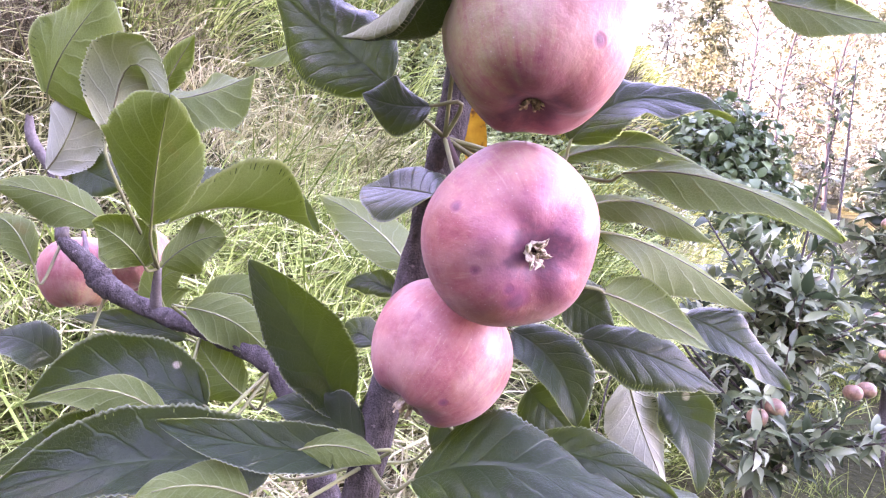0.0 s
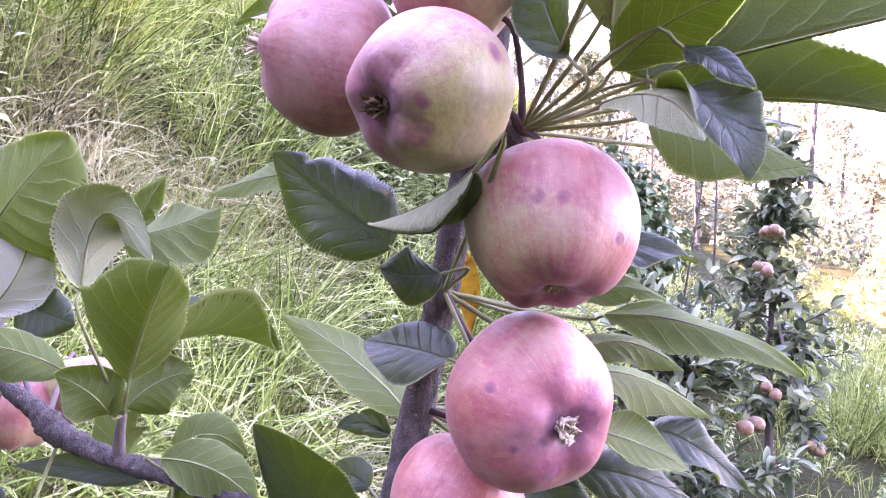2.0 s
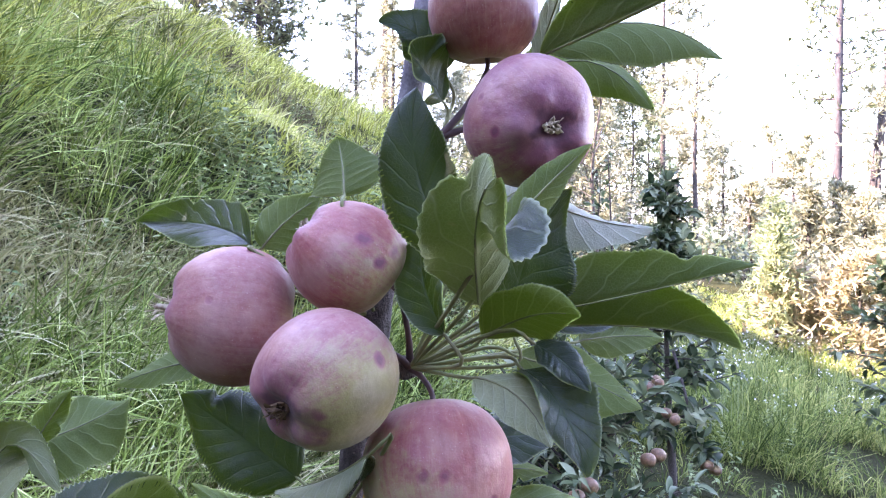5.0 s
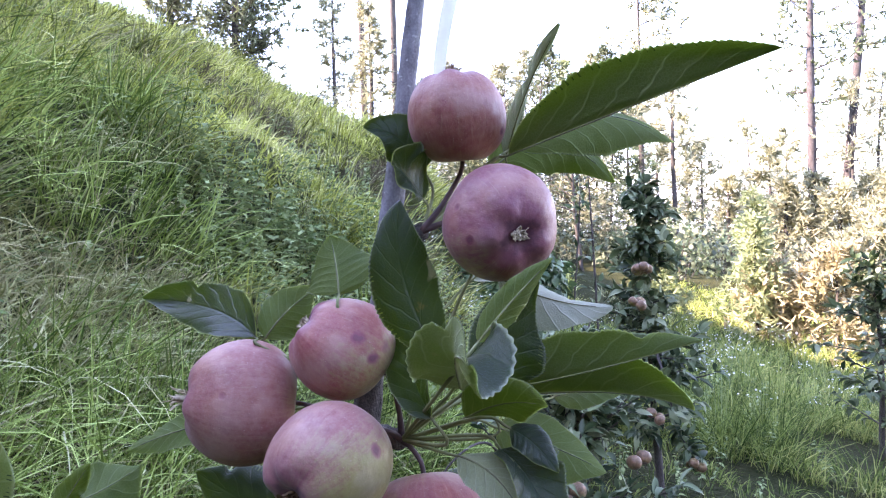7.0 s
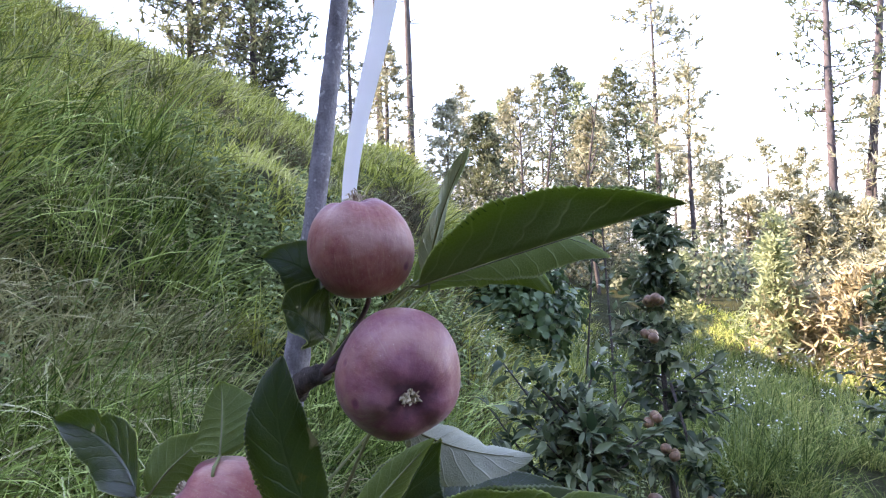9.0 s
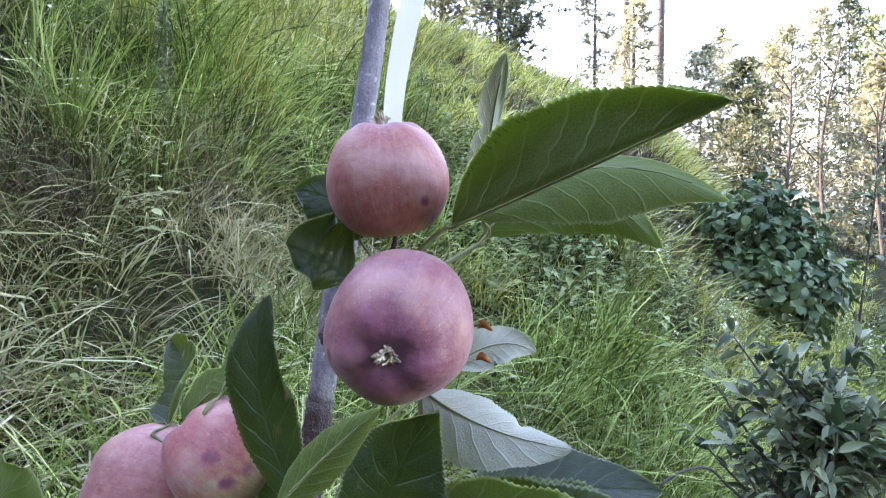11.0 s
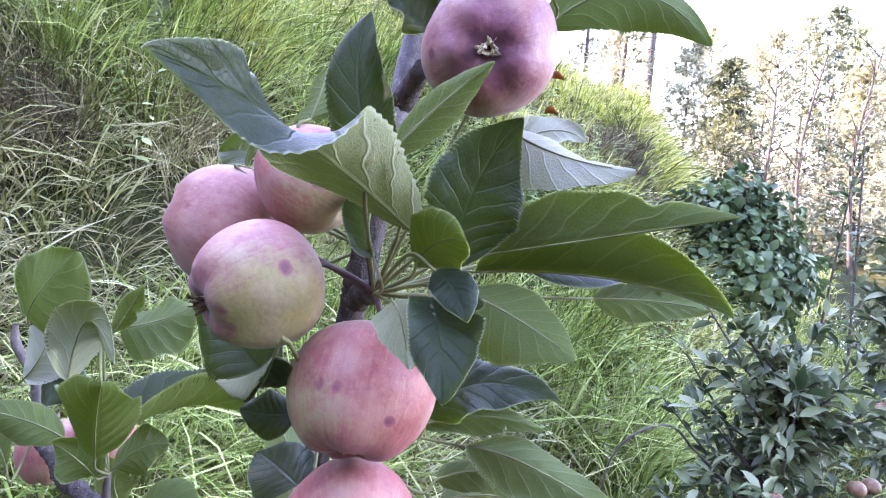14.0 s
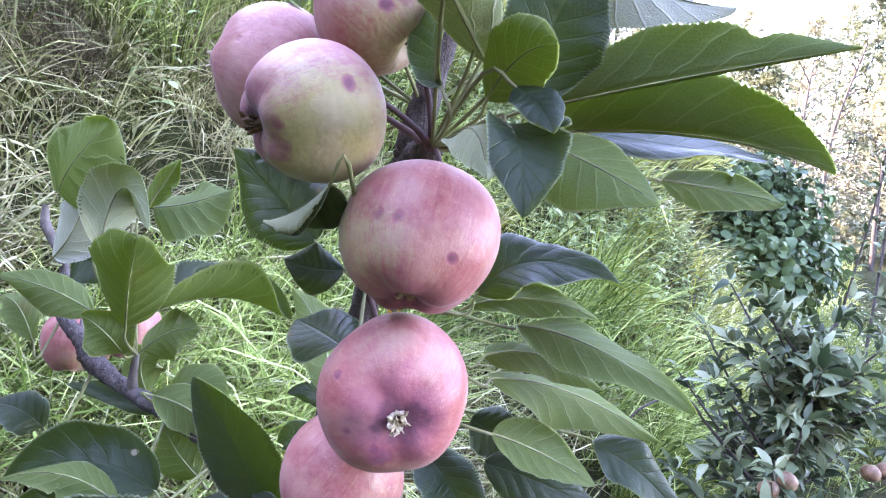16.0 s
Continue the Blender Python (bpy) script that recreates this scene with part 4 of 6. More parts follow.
hero_leaf((0.0774, 0.2229, 1.2314), (0.1002, 0.2327, 1.2220), (0.1269, 0.2417, 1.2076), (0.04, 0.77, -0.63), 0.0213, -10, "L")
hero_leaf((0.0775, 0.2495, 1.2065), (0.1055, 0.2485, 1.2016), (0.1406, 0.2559, 1.1856), (-0.05, -0.70, 0.71), 0.0264, 15, "L")
hero_leaf((0.1313, 0.2802, 1.2116), (0.1565, 0.2783, 1.2006), (0.1797, 0.2752, 1.1813), (0.06, -0.75, 0.66), 0.0297, 15, "L")
hero_leaf((0.0690, 0.2620, 1.2219), (0.0814, 0.2610, 1.2157), (0.0934, 0.2598, 1.2089), (-0.03, -0.89, 0.46), 0.0252, 12, "L")
hero_leaf((0.0602, 0.2653, 1.1773), (0.0734, 0.2635, 1.1659), (0.0920, 0.2608, 1.1495), (0.08, -0.93, 0.36), 0.0277, 10, "L")
hero_leaf((0.1094, 0.2854, 1.1785), (0.1176, 0.2818, 1.1554), (0.1316, 0.2773, 1.1268), (-0.50, 0.79, -0.37), 0.0265, -20, "L", LEAF_SILVER)
hero_leaf((0.1279, 0.2942, 1.1708), (0.1389, 0.2818, 1.1569), (0.1419, 0.2680, 1.1329), (0.41, -0.83, 0.38), 0.0284, 30, "L")
hero_leaf((0.0131, 0.2031, 1.1654), (0.0438, 0.1899, 1.1797), (0.0846, 0.1836, 1.1736), (-0.06, -0.50, 0.87), 0.0370, 14, "L")
hero_leaf((0.0494, 0.2329, 1.1635), (0.0802, 0.2232, 1.1672), (0.1130, 0.2210, 1.1547), (-0.05, -0.70, 0.71), 0.0205, 15, "L")
hero_leaf((-0.0429, 0.2315, 1.1495), (-0.0832, 0.2132, 1.1607), (-0.1344, 0.2018, 1.1494), (-0.05, -0.59, 0.80), 0.0351, 15, "L")
hero_leaf((-0.0061, 0.2140, 1.1691), (-0.0390, 0.2001, 1.1757), (-0.0726, 0.1965, 1.1840), (-0.04, -0.73, 0.68), 0.0189, 20, "L")
hero_leaf((-0.0770, 0.2542, 1.1644), (-0.1101, 0.2512, 1.1758), (-0.1534, 0.2540, 1.1591), (-0.05, -0.59, 0.80), 0.0338, 22, "L")
hero_leaf((-0.0841, 0.2344, 1.1664), (-0.1089, 0.2314, 1.1786), (-0.1420, 0.2352, 1.1690), (0.05, 0.59, -0.80), 0.0174, -25, "L")
hero_leaf((-0.0082, 0.2331, 1.1618), (-0.0268, 0.2351, 1.1736), (-0.0469, 0.2355, 1.1755), (-0.04, -0.77, 0.63), 0.0248, 15, "L")
hero_leaf((-0.0285, 0.2045, 1.1722), (-0.0130, 0.2048, 1.1752), (0.0023, 0.1993, 1.1729), (0.04, 0.76, -0.65), 0.0151, -20, "L")
hero_leaf((-0.0034, 0.2425, 1.1575), (-0.0055, 0.2446, 1.1710), (-0.0076, 0.2466, 1.1835), (0.51, -0.82, 0.27), 0.0152, 15, "L")
hero_leaf((-0.0999, 0.2898, 1.1970), (-0.0754, 0.2887, 1.1908), (-0.0570, 0.2861, 1.1749), (0.03, 0.84, -0.54), 0.0241, -12, "L")
hero_leaf((-0.0991, 0.3093, 1.1922), (-0.0826, 0.3104, 1.2003), (-0.0649, 0.3087, 1.1903), (0.03, 0.89, -0.46), 0.0232, -12, "L")
hero_leaf((-0.0003, 0.2618, 1.2171), (-0.0112, 0.2723, 1.2191), (-0.0229, 0.2720, 1.2163), (-0.05, -0.70, 0.71), 0.0105, 10, "L")
hero_leaf((-0.0084, 0.2585, 1.1952), (-0.0171, 0.2689, 1.1965), (-0.0266, 0.2777, 1.1880), (-0.04, -0.76, 0.65), 0.0180, 12, "L")
hero_leaf((-0.1079, 0.2614, 1.1435), (-0.1398, 0.2605, 1.1364), (-0.1807, 0.2686, 1.1213), (-0.05, -0.59, 0.80), 0.0269, 12, "L")
hero_leaf((0.0185, 0.2520, 1.1544), (0.0396, 0.2528, 1.1606), (0.0688, 0.2601, 1.1435), (-0.05, -0.70, 0.71), 0.0232, 12, "L")
hero_leaf((-0.0734, 0.2931, 1.1542), (-0.0881, 0.2952, 1.1668), (-0.0972, 0.2972, 1.1798), (0.03, 0.89, -0.46), 0.0279, -12, "L")
hero_leaf((-0.0402, 0.1928, 1.1613), (-0.0573, 0.1886, 1.1664), (-0.0729, 0.1833, 1.1636), (0.05, 0.59, -0.80), 0.0182, -15, "L")
hero_leaf((-0.1082, 0.2720, 1.2379), (-0.0965, 0.2512, 1.2654), (-0.0826, 0.2299, 1.2904), (-0.22, 0.71, 0.67), 0.0440, -36, "B")
hero_leaf((-0.1295, 0.3297, 1.2930), (-0.1063, 0.3327, 1.2991), (-0.0827, 0.3365, 1.3110), (-0.06, 0.67, -0.74), 0.0465, -25, "B")
hero_leaf((-0.1308, 0.2824, 1.2738), (-0.1240, 0.2870, 1.3060), (-0.0994, 0.2724, 1.2880), (-0.45, 0.80, 0.40), 0.0320, -15, "B", LEAF_PALE)
hero_leaf((-0.1232, 0.3123, 1.2948), (-0.1130, 0.3104, 1.3111), (-0.1041, 0.3079, 1.3237), (-0.50, 0.79, -0.37), 0.0121, -20, "B")
hero_leaf((-0.1906, 0.3357, 1.2935), (-0.1713, 0.3184, 1.3135), (-0.1471, 0.3122, 1.3400), (0.22, 0.92, -0.33), 0.0620, -15, "B")
hero_leaf((-0.1941, 0.3397, 1.2539), (-0.1764, 0.3333, 1.2786), (-0.1726, 0.3378, 1.3078), (-0.29, 0.92, -0.26), 0.0340, -20, "B", LEAF_SILVER)
hero_leaf((-0.1225, 0.3200, 1.2318), (-0.0956, 0.3631, 1.2385), (-0.0585, 0.3900, 1.2230), (-0.06, -0.42, 0.90), 0.0560, 52, "B")
hero_leaf((-0.1463, 0.3057, 1.2322), (-0.1644, 0.2975, 1.2439), (-0.1967, 0.2984, 1.2483), (0.05, 0.70, -0.71), 0.0230, -18, "B")
hero_leaf((-0.1257, 0.3026, 1.2132), (-0.1326, 0.2946, 1.2264), (-0.1464, 0.2957, 1.2333), (0.03, 0.89, -0.46), 0.0240, -12, "B")
hero_leaf((-0.1247, 0.3223, 1.2097), (-0.1094, 0.3241, 1.2224), (-0.0936, 0.3246, 1.2263), (0.04, 0.77, -0.63), 0.0278, -12, "B")
hero_leaf((-0.1808, 0.3402, 1.2578), (-0.1684, 0.3393, 1.2527), (-0.1544, 0.3385, 1.2477), (-0.03, -0.84, 0.54), 0.0280, 12, "B")
hero_leaf((-0.1282, 0.3377, 1.1782), (-0.1342, 0.3405, 1.1963), (-0.1206, 0.3415, 1.2033), (0.03, 0.89, -0.46), 0.0247, -12, "B")
hero_leaf((-0.1918, 0.3221, 1.2051), (-0.2049, 0.3251, 1.2245), (-0.2168, 0.3256, 1.2265), (0.04, 0.76, -0.65), 0.0176, -15, "B")
hero_leaf((-0.1219, 0.3455, 1.1634), (-0.1511, 0.3466, 1.1693), (-0.1865, 0.3472, 1.1716), (-0.05, -0.70, 0.71), 0.0158, 12, "B")
hero_leaf((-0.1767, 0.3145, 1.1568), (-0.1886, 0.3066, 1.1705), (-0.2084, 0.3065, 1.1692), (-0.05, -0.70, 0.71), 0.0270, 15, "B")

# lower foliage of the tree, under the fruit
LOW_LIMBS = [[trunk_at(1.02), (-0.06, 0.262, 1.035), (-0.14, 0.285, 1.045), (-0.22, 0.30, 1.06)], [trunk_at(1.03), (-0.03, 0.225, 1.045), (-0.10, 0.215, 1.06), (-0.17, 0.21, 1.065)],
             [trunk_at(1.04), (0.07, 0.235, 1.05), (0.13, 0.24, 1.06), (0.19, 0.25, 1.07)], [trunk_at(1.0), (0.06, 0.27, 1.03), (0.11, 0.31, 1.045), (0.16, 0.33, 1.05)]]
for _limb in LOW_LIMBS:
    tube("limb", _limb, [0.0055, 0.0045, 0.0036, 0.0022], BARK_APPLE, apple_tree, 8, 30, 0.1)
NODES["F"] = [q for _limb in LOW_LIMBS for q in spline(_limb, 12)[1:]]
_r = np.random.default_rng(77)
for _k in range(75):
    _q = NODES["F"][_r.integers(0, len(NODES["F"]))]
    _b = _q + unit(_r.normal(0, 1, 3) + np.array([0, 0, 0.5])) * _r.uniform(0.015, 0.04)
    _a = math.atan2(_b[1] - 0.25, _b[0]) + _r.normal(0, 0.8)
    _d = np.array([math.cos(_a), math.sin(_a), _r.uniform(-0.45, 0.35)])
    _d /= np.linalg.norm(_d)
    _l = _r.uniform(0.06, 0.095)
    _n = np.array([0, -0.35, 1.0]) + _r.normal(0, 0.35, 3)
    hero_leaf(_b, _b + _d * _l * 0.5 + np.array([0, 0, 0.006]), _b + _d * _l + np.array([0, 0, -0.012]), _n, _l * _r.uniform(0.42, 0.55), _r.uniform(8, 28), "F")


# ---- its fruit ----
def lathe(profile, sides, lobes, seed, squash):
    """A fruit turned from its half outline, with five faint lobes, strongest round the eye, and one shoulder higher than the other."""
    rng = np.random.default_rng(seed)
    ph = rng.uniform(0, 6, 4)
    v, f = [], []
    for r, z in profile:
        crown = math.exp(-((r - 0.48) / 0.22) ** 2) * (1 if z > 0.3 else 0)
        for k in range(sides):
            a = 2 * math.pi * k / sides
            rr = r * (1 + lobes * math.cos(5 * a + ph[0]) * (0.35 + 0.9 * max(z, 0)) + 0.024 * math.cos(2 * a + ph[1]) + 0.014 * math.cos(3 * a + ph[2]))
            zz = z + crown * (0.030 * math.cos(5 * a + ph[0]) + 0.022 * math.cos(2 * a + ph[3]))
            v.append((rr * math.cos(a) * squash[0], rr * math.sin(a) * squash[1], zz * squash[2] + 0.045 * rr * math.cos(a + ph[2])))
    n = len(profile)
    for i in range(n - 1):
        for k in range(sides):
            f.append((i * sides + k, i * sides + (k + 1) % sides, (i + 1) * sides + (k + 1) % sides, (i + 1) * sides + k))
    return v, f


def fruit_profile(shape, n=52):
    """Half outline from the stalk end (z = -1) to the eye (z = 1), barrel-sided, with a basin at each end."""
    out = []
    for i in range(n + 1):
        th = math.pi * i / n
        z, r = -math.cos(th), max(math.sin(th), 0.0) ** 0.80
        r *= 1 - shape * 0.10 * z - 0.03 * z * z
        if abs(z) > 0.3:
            z += 0.30 * math.exp(-(r / 0.24) ** 2) if z < 0 else -0.17 * math.exp(-(r / 0.36) ** 2) - 0.07 * math.exp(-(r / 0.15) ** 2)
        out.append((max(r, 0.004), z))
    return out


APPLE_GROUP = "apples of the near tree"


def hero_apple(center, radius, eye, stalk_to, seed, mat, label, shape=1.0, squash=(1, 1, 0.95), sepals=1.0, sepal_mat=SEPAL):
    """A fruit at center whose eye points along eye; its stalk runs to stalk_to."""
    rng = np.random.default_rng(seed)
    turn = Vector(eye).to_track_quat("Z", "Y").to_matrix().to_4x4()
    ob = thing("apple", label, "apple", APPLE_GROUP)
    ob.matrix_world = Matrix.Translation(center) @ turn
    v, f = lathe(fruit_profile(shape), 56, 0.030, seed, squash)
    put_mesh("skin", np.array(v) * radius, f, [mat], ob)
    # dried flower remains in the eye
    bz = 0.76 * squash[2] * radius
    V, Fc = [], []
    for k in range(28):
        broad = k < 15
        a = 2 * math.pi * k / 5 + rng.uniform(-0.5, 0.5) if broad else rng.uniform(0, 2 * math.pi)
        d, sd = np.array([math.cos(a), math.sin(a), 0]), np.array([-math.sin(a), math.cos(a), 0])
        L = radius * (rng.uniform(0.10, 0.22) if broad else rng.uniform(0.12, 0.25)) * sepals
        w = radius * (rng.uniform(0.03, 0.055) if broad else 0.010) * min(sepals, 1.15)
        o = len(V)
        reach = rng.uniform(0.0, 0.13) * sepals if broad else rng.uniform(-0.05, 0.10)
        kink = rng.normal(0, 0.05, 2) * radius
        for q, (out_, hi) in enumerate(((0.06, 0.0), (0.08 + 0.1 * reach, 0.40), (0.06 + reach * 0.55, 0.82), (0.05 + reach, rng.uniform(0.75, 1.1)))):
            cpt = d * out_ * radius + sd * kink[0] * q / 3 + np.array([0, 0, bz + hi * L]) + rng.normal(0, 0.010 * radius, 3)
            ww = w * (0.9, 1.0, 0.8, 0.25)[q]
            tilt = sd * math.cos(q * kink[1] * 900) + np.array([0, 0, 1]) * math.sin(q * kink[1] * 900)
            V += [cpt - tilt * ww, cpt + tilt * ww, cpt - tilt * ww - d * 0.0006, cpt + tilt * ww - d * 0.0006]
        for q in range(3):
            p = o + 4 * q
            Fc += [(p, p + 1, p + 5, p + 4), (p + 3, p + 2, p + 6, p + 7), (p + 2, p, p + 4, p + 6), (p + 1, p + 3, p + 7, p + 5)]
    tagged(put_mesh("calyx", V, Fc, [sepal_mat], ob, "dry straw-coloured flower remains"), kind="stuff")
    if stalk_to is not None:
        inv = ob.matrix_world.inverted()
        e = np.array(inv @ Vector(stalk_to))
        a = np.array([0, 0, -0.66 * squash[2] * radius])
        b = np.array([0, 0, -1.12 * squash[2] * radius])
        tube("stalk", [a, b, (b + e) / 2 + np.array([0, 0, -0.002]), e], [0.0011, 0.0011, 0.0012, 0.0018], STALK, ob, 8, 14)
    return ob


def fruit(center, radius, eye, stalk_to, seed, green, amount, spots, label, **more):
    """Directions are given in the world and turned into the fruit's own axes."""
    back = Vector(eye).to_track_quat("Z", "Y").to_matrix().inverted()
    blush = more.pop("blush", (0.42, 0.10, 0.10))
    mat = apple_material("apple_skin", back @ Vector(green), amount, [(back @ Vector(d), s, k) for d, s, k in spots], blush)
    return hero_apple(center, radius, eye, stalk_to, seed, mat, label, **more)


fruit((0.0412, 0.1885, 1.3108), 0.0276, (-0.07, -0.50, -0.86), SPUR_M, 14, (-0.86, -0.48, -0.19), 0.30,
      [((-0.44, -0.85, 0.30), 0.062, 0.40), ((-0.20, -0.93, 0.31), 0.066, 0.55), ((0.47, -0.88, -0.09), 0.062, 0.9)],
      "rosy apple with faint stripes, hanging by its stalk", shape=0.6, sepals=0.5)
fruit((0.0384, 0.1905, 1.2539), 0.0275, (0.21, -0.98, -0.05), SPUR_L, 15, (-0.38, -0.37, 0.85), 0.05,
      [((-0.68, -0.64, 0.36), 0.06, 0.7), ((0.03, -0.82, -0.57), 0.13, 0.75), ((-0.44, -0.86, -0.27), 0.05, 0.7), ((-0.08, -0.88, -0.46), 0.05, 0.6)],
      "red apple showing its dry straw-coloured eye", shape=0.5, squash=(0.98, 1.03, 0.9), sepals=1.2, blush=(0.41, 0.085, 0.085))
fruit((0.0198, 0.2118, 1.2089), 0.0245, (-0.52, -0.37, -0.77), trunk_at(1.235), 16, (0.83, -0.55, 0.11), 0.08,
      [((0.06, -0.92, -0.39), 0.055, 0.85)], "pinkish red apple below another in the cluster", shape=0.6, sepals=1.4)
fruit((0.0003, 0.1843, 1.3483), 0.0242, (-0.76, -0.57, -0.31), SPUR_M, 13, (0.43, -0.79, -0.45), 0.52,
      [((0.59, -0.72, 0.36), 0.085, 0.85), ((-0.20, -0.95, -0.26), 0.085, 0.8), ((-0.19, -0.79, -0.58), 0.16, 0.55), ((-0.45, -0.85, 0.25), 0.16, 0.3)],
      "pink apple turning yellow-green with purple bruises", shape=0.8, sepals=1.3, sepal_mat=SEPAL_DARK, blush=(0.42, 0.15, 0.16))
fruit((0.0112, 0.2092, 1.3892), 0.0224, (-0.70, 0.10, 0.50), SPUR_M, 12, (0.56, -0.61, -0.57), 0.34,
      [((0.12, -0.94, 0.30), 0.11, 0.7), ((0.36, -0.93, -0.08), 0.10, 0.9), ((0.61, -0.79, 0.08), 0.09, 0.5)],
      "dusty pink apple with two purple bruises", shape=0.8)
fruit((-0.0303, 0.2301, 1.3663), 0.0258, (-0.98, 0.11, 0.15), SPUR_M, 11, (0.3, -0.2, -0.9), 0.12,
      [((-0.3, -0.9, 0.3), 0.05, 0.4)], "dusky pink apple on the outside of the cluster", shape=0.8, squash=(1.02, 1.02, 0.95), sepals=1.9, blush=(0.43, 0.14, 0.14))
fruit((0.0693, 0.2185, 1.491), 0.0233, (-0.10, -0.06, 0.99), SPUR_T, 17, (0.2, 0.3, 0.9), 0.06,
      [((0.65, -0.66, -0.37), 0.07, 0.9), ((0.74, -0.25, -0.62), 0.10, 0.6)], "striped red apple standing upright on its stalk", shape=0.5, sepals=1.5, blush=(0.38, 0.10, 0.085))
fruit((0.0777, 0.1892, 1.44), 0.0247, (-0.05, -0.97, -0.25), SPUR_T, 18, (-0.58, 0.12, -0.81), 0.24,
      [((-0.94, -0.19, 0.30), 0.06, 0.7), ((-0.80, -0.53, -0.27), 0.06, 0.85), ((-0.12, -0.92, 0.38), 0.22, 0.25)],
      "purple-flushed apple showing its dry eye", shape=0.8, sepals=0.95, blush=(0.30, 0.085, 0.115))
fruit((-0.203, 0.385, 1.188), 0.024, (0.1, -0.3, -0.95), (-0.178, 0.346, 1.208), 21, (0.6, -0.2, -0.7), 0.3, [], "pale pink apple half hidden behind the side limb", shape=0.7)
fruit((-0.172, 0.395, 1.197), 0.021, (0.3, -0.2, -0.93), (-0.168, 0.342, 1.199), 22, (-0.4, -0.6, 0.5), 0.35, [], "pale pink apple behind the leaves of the side limb", shape=0.7)

# a yellowed leaf and a strip of white plastic caught on the trunk
yellow = thing("yellow_leaf", "small yellowed dead leaf hanging beside the trunk", "leaf")
_v, _f = [], []
for i in range(9):
    s = i / 8
    w = 0.0045 * math.sin(math.pi * min(s + 0.04, 1) ** 0.8)
    for v in (-1, 0, 1):
        _v.append((0.027 + 0.002 * s + v * w, 0.2445 - abs(v) * 0.0008 + 0.001 * math.sin(4 * s), 1.296 - 0.034 * s))
        _v.append((0.027 + 0.002 * s + v * w, 0.2449 - abs(v) * 0.0008 + 0.001 * math.sin(4 * s), 1.296 - 0.034 * s))
for i in range(8):
    for j in (0, 2):
        a = i * 6 + j
        _f += [(a, a + 2, a + 8, a + 6), (a + 3, a + 1, a + 7, a + 9)]
put_mesh("blade", _v, _f, [YELLOW_LEAF], yellow)
tube("petiole", [(0.027, 0.2447, 1.296), (0.022, 0.243, 1.306), trunk_at(1.31)], [0.0006, 0.0007, 0.0009], YELLOW_LEAF, yellow, 6, 8)
for _i, (_x, _y, _z) in enumerate([(0.106, 0.213, 1.4366), (0.1055, 0.219, 1.4236)]):
    scrap = thing("dried_scrap", "tiny curled orange-brown scrap of a dried leaf", "leaf", "dried scraps")
    _v, _f = [], []
    for i in range(6):
        a = i / 5
        for v in (-1, 0, 1):
            p = (_x - 0.003 + 0.0055 * a, _y + 0.0015 * abs(v) + 0.001 * math.sin(5 * a + _i), _z + 0.0016 * v * math.sin(math.pi * (0.15 + 0.8 * a)) + 0.0012 * math.sin(4 * a))
            _v += [p, (p[0], p[1] + 0.0003, p[2])]
    for i in range(5):
        for j in (0, 2):
            b = i * 6 + j
            _f += [(b, b + 2, b + 8, b + 6), (b + 3, b + 1, b + 7, b + 9)]
    put_mesh("blade", _v, _f, [DRY_SCRAP], scrap)
strip = thing("plastic_strip", "torn white plastic strip tied to the trunk", "plastic strip")
_v, _f = [], []
for i in range(15):
    s = i / 14
    cx, cy, cz = 0.0675 + 0.018 * s - 0.004 * math.sin(5 * s), 0.243 - 0.012 * s, 1.480 + 0.142 * s
    tw = 0.35 * math.sin(2.5 * s)
    for v in (-1, 0, 1):
        x, y = cx + v * 0.0062 * math.cos(tw) * (0.45 + 0.55 * s), cy + v * 0.0062 * math.sin(tw) - 0.001 * v * v
        _v += [(x, y, cz), (x, y + 0.0003, cz)]
for i in range(14):
    for j in (0, 2):
        a = i * 6 + j
        _f += [(a, a + 2, a + 8, a + 6), (a + 3, a + 1, a + 7, a + 9)]
put_mesh("film", _v, _f, [RIBBON], strip)
_k = trunk_at(1.615)
tube("knot", [(0.0855, 0.231, 1.618), (0.0790, 0.236, 1.619), (float(_k[0]), float(_k[1]) - 0.006, 1.617), (float(_k[0]) - 0.006, float(_k[1]), 1.617)], [0.003, 0.0025, 0.0025, 0.002], RIBBON, strip, 8, 12)


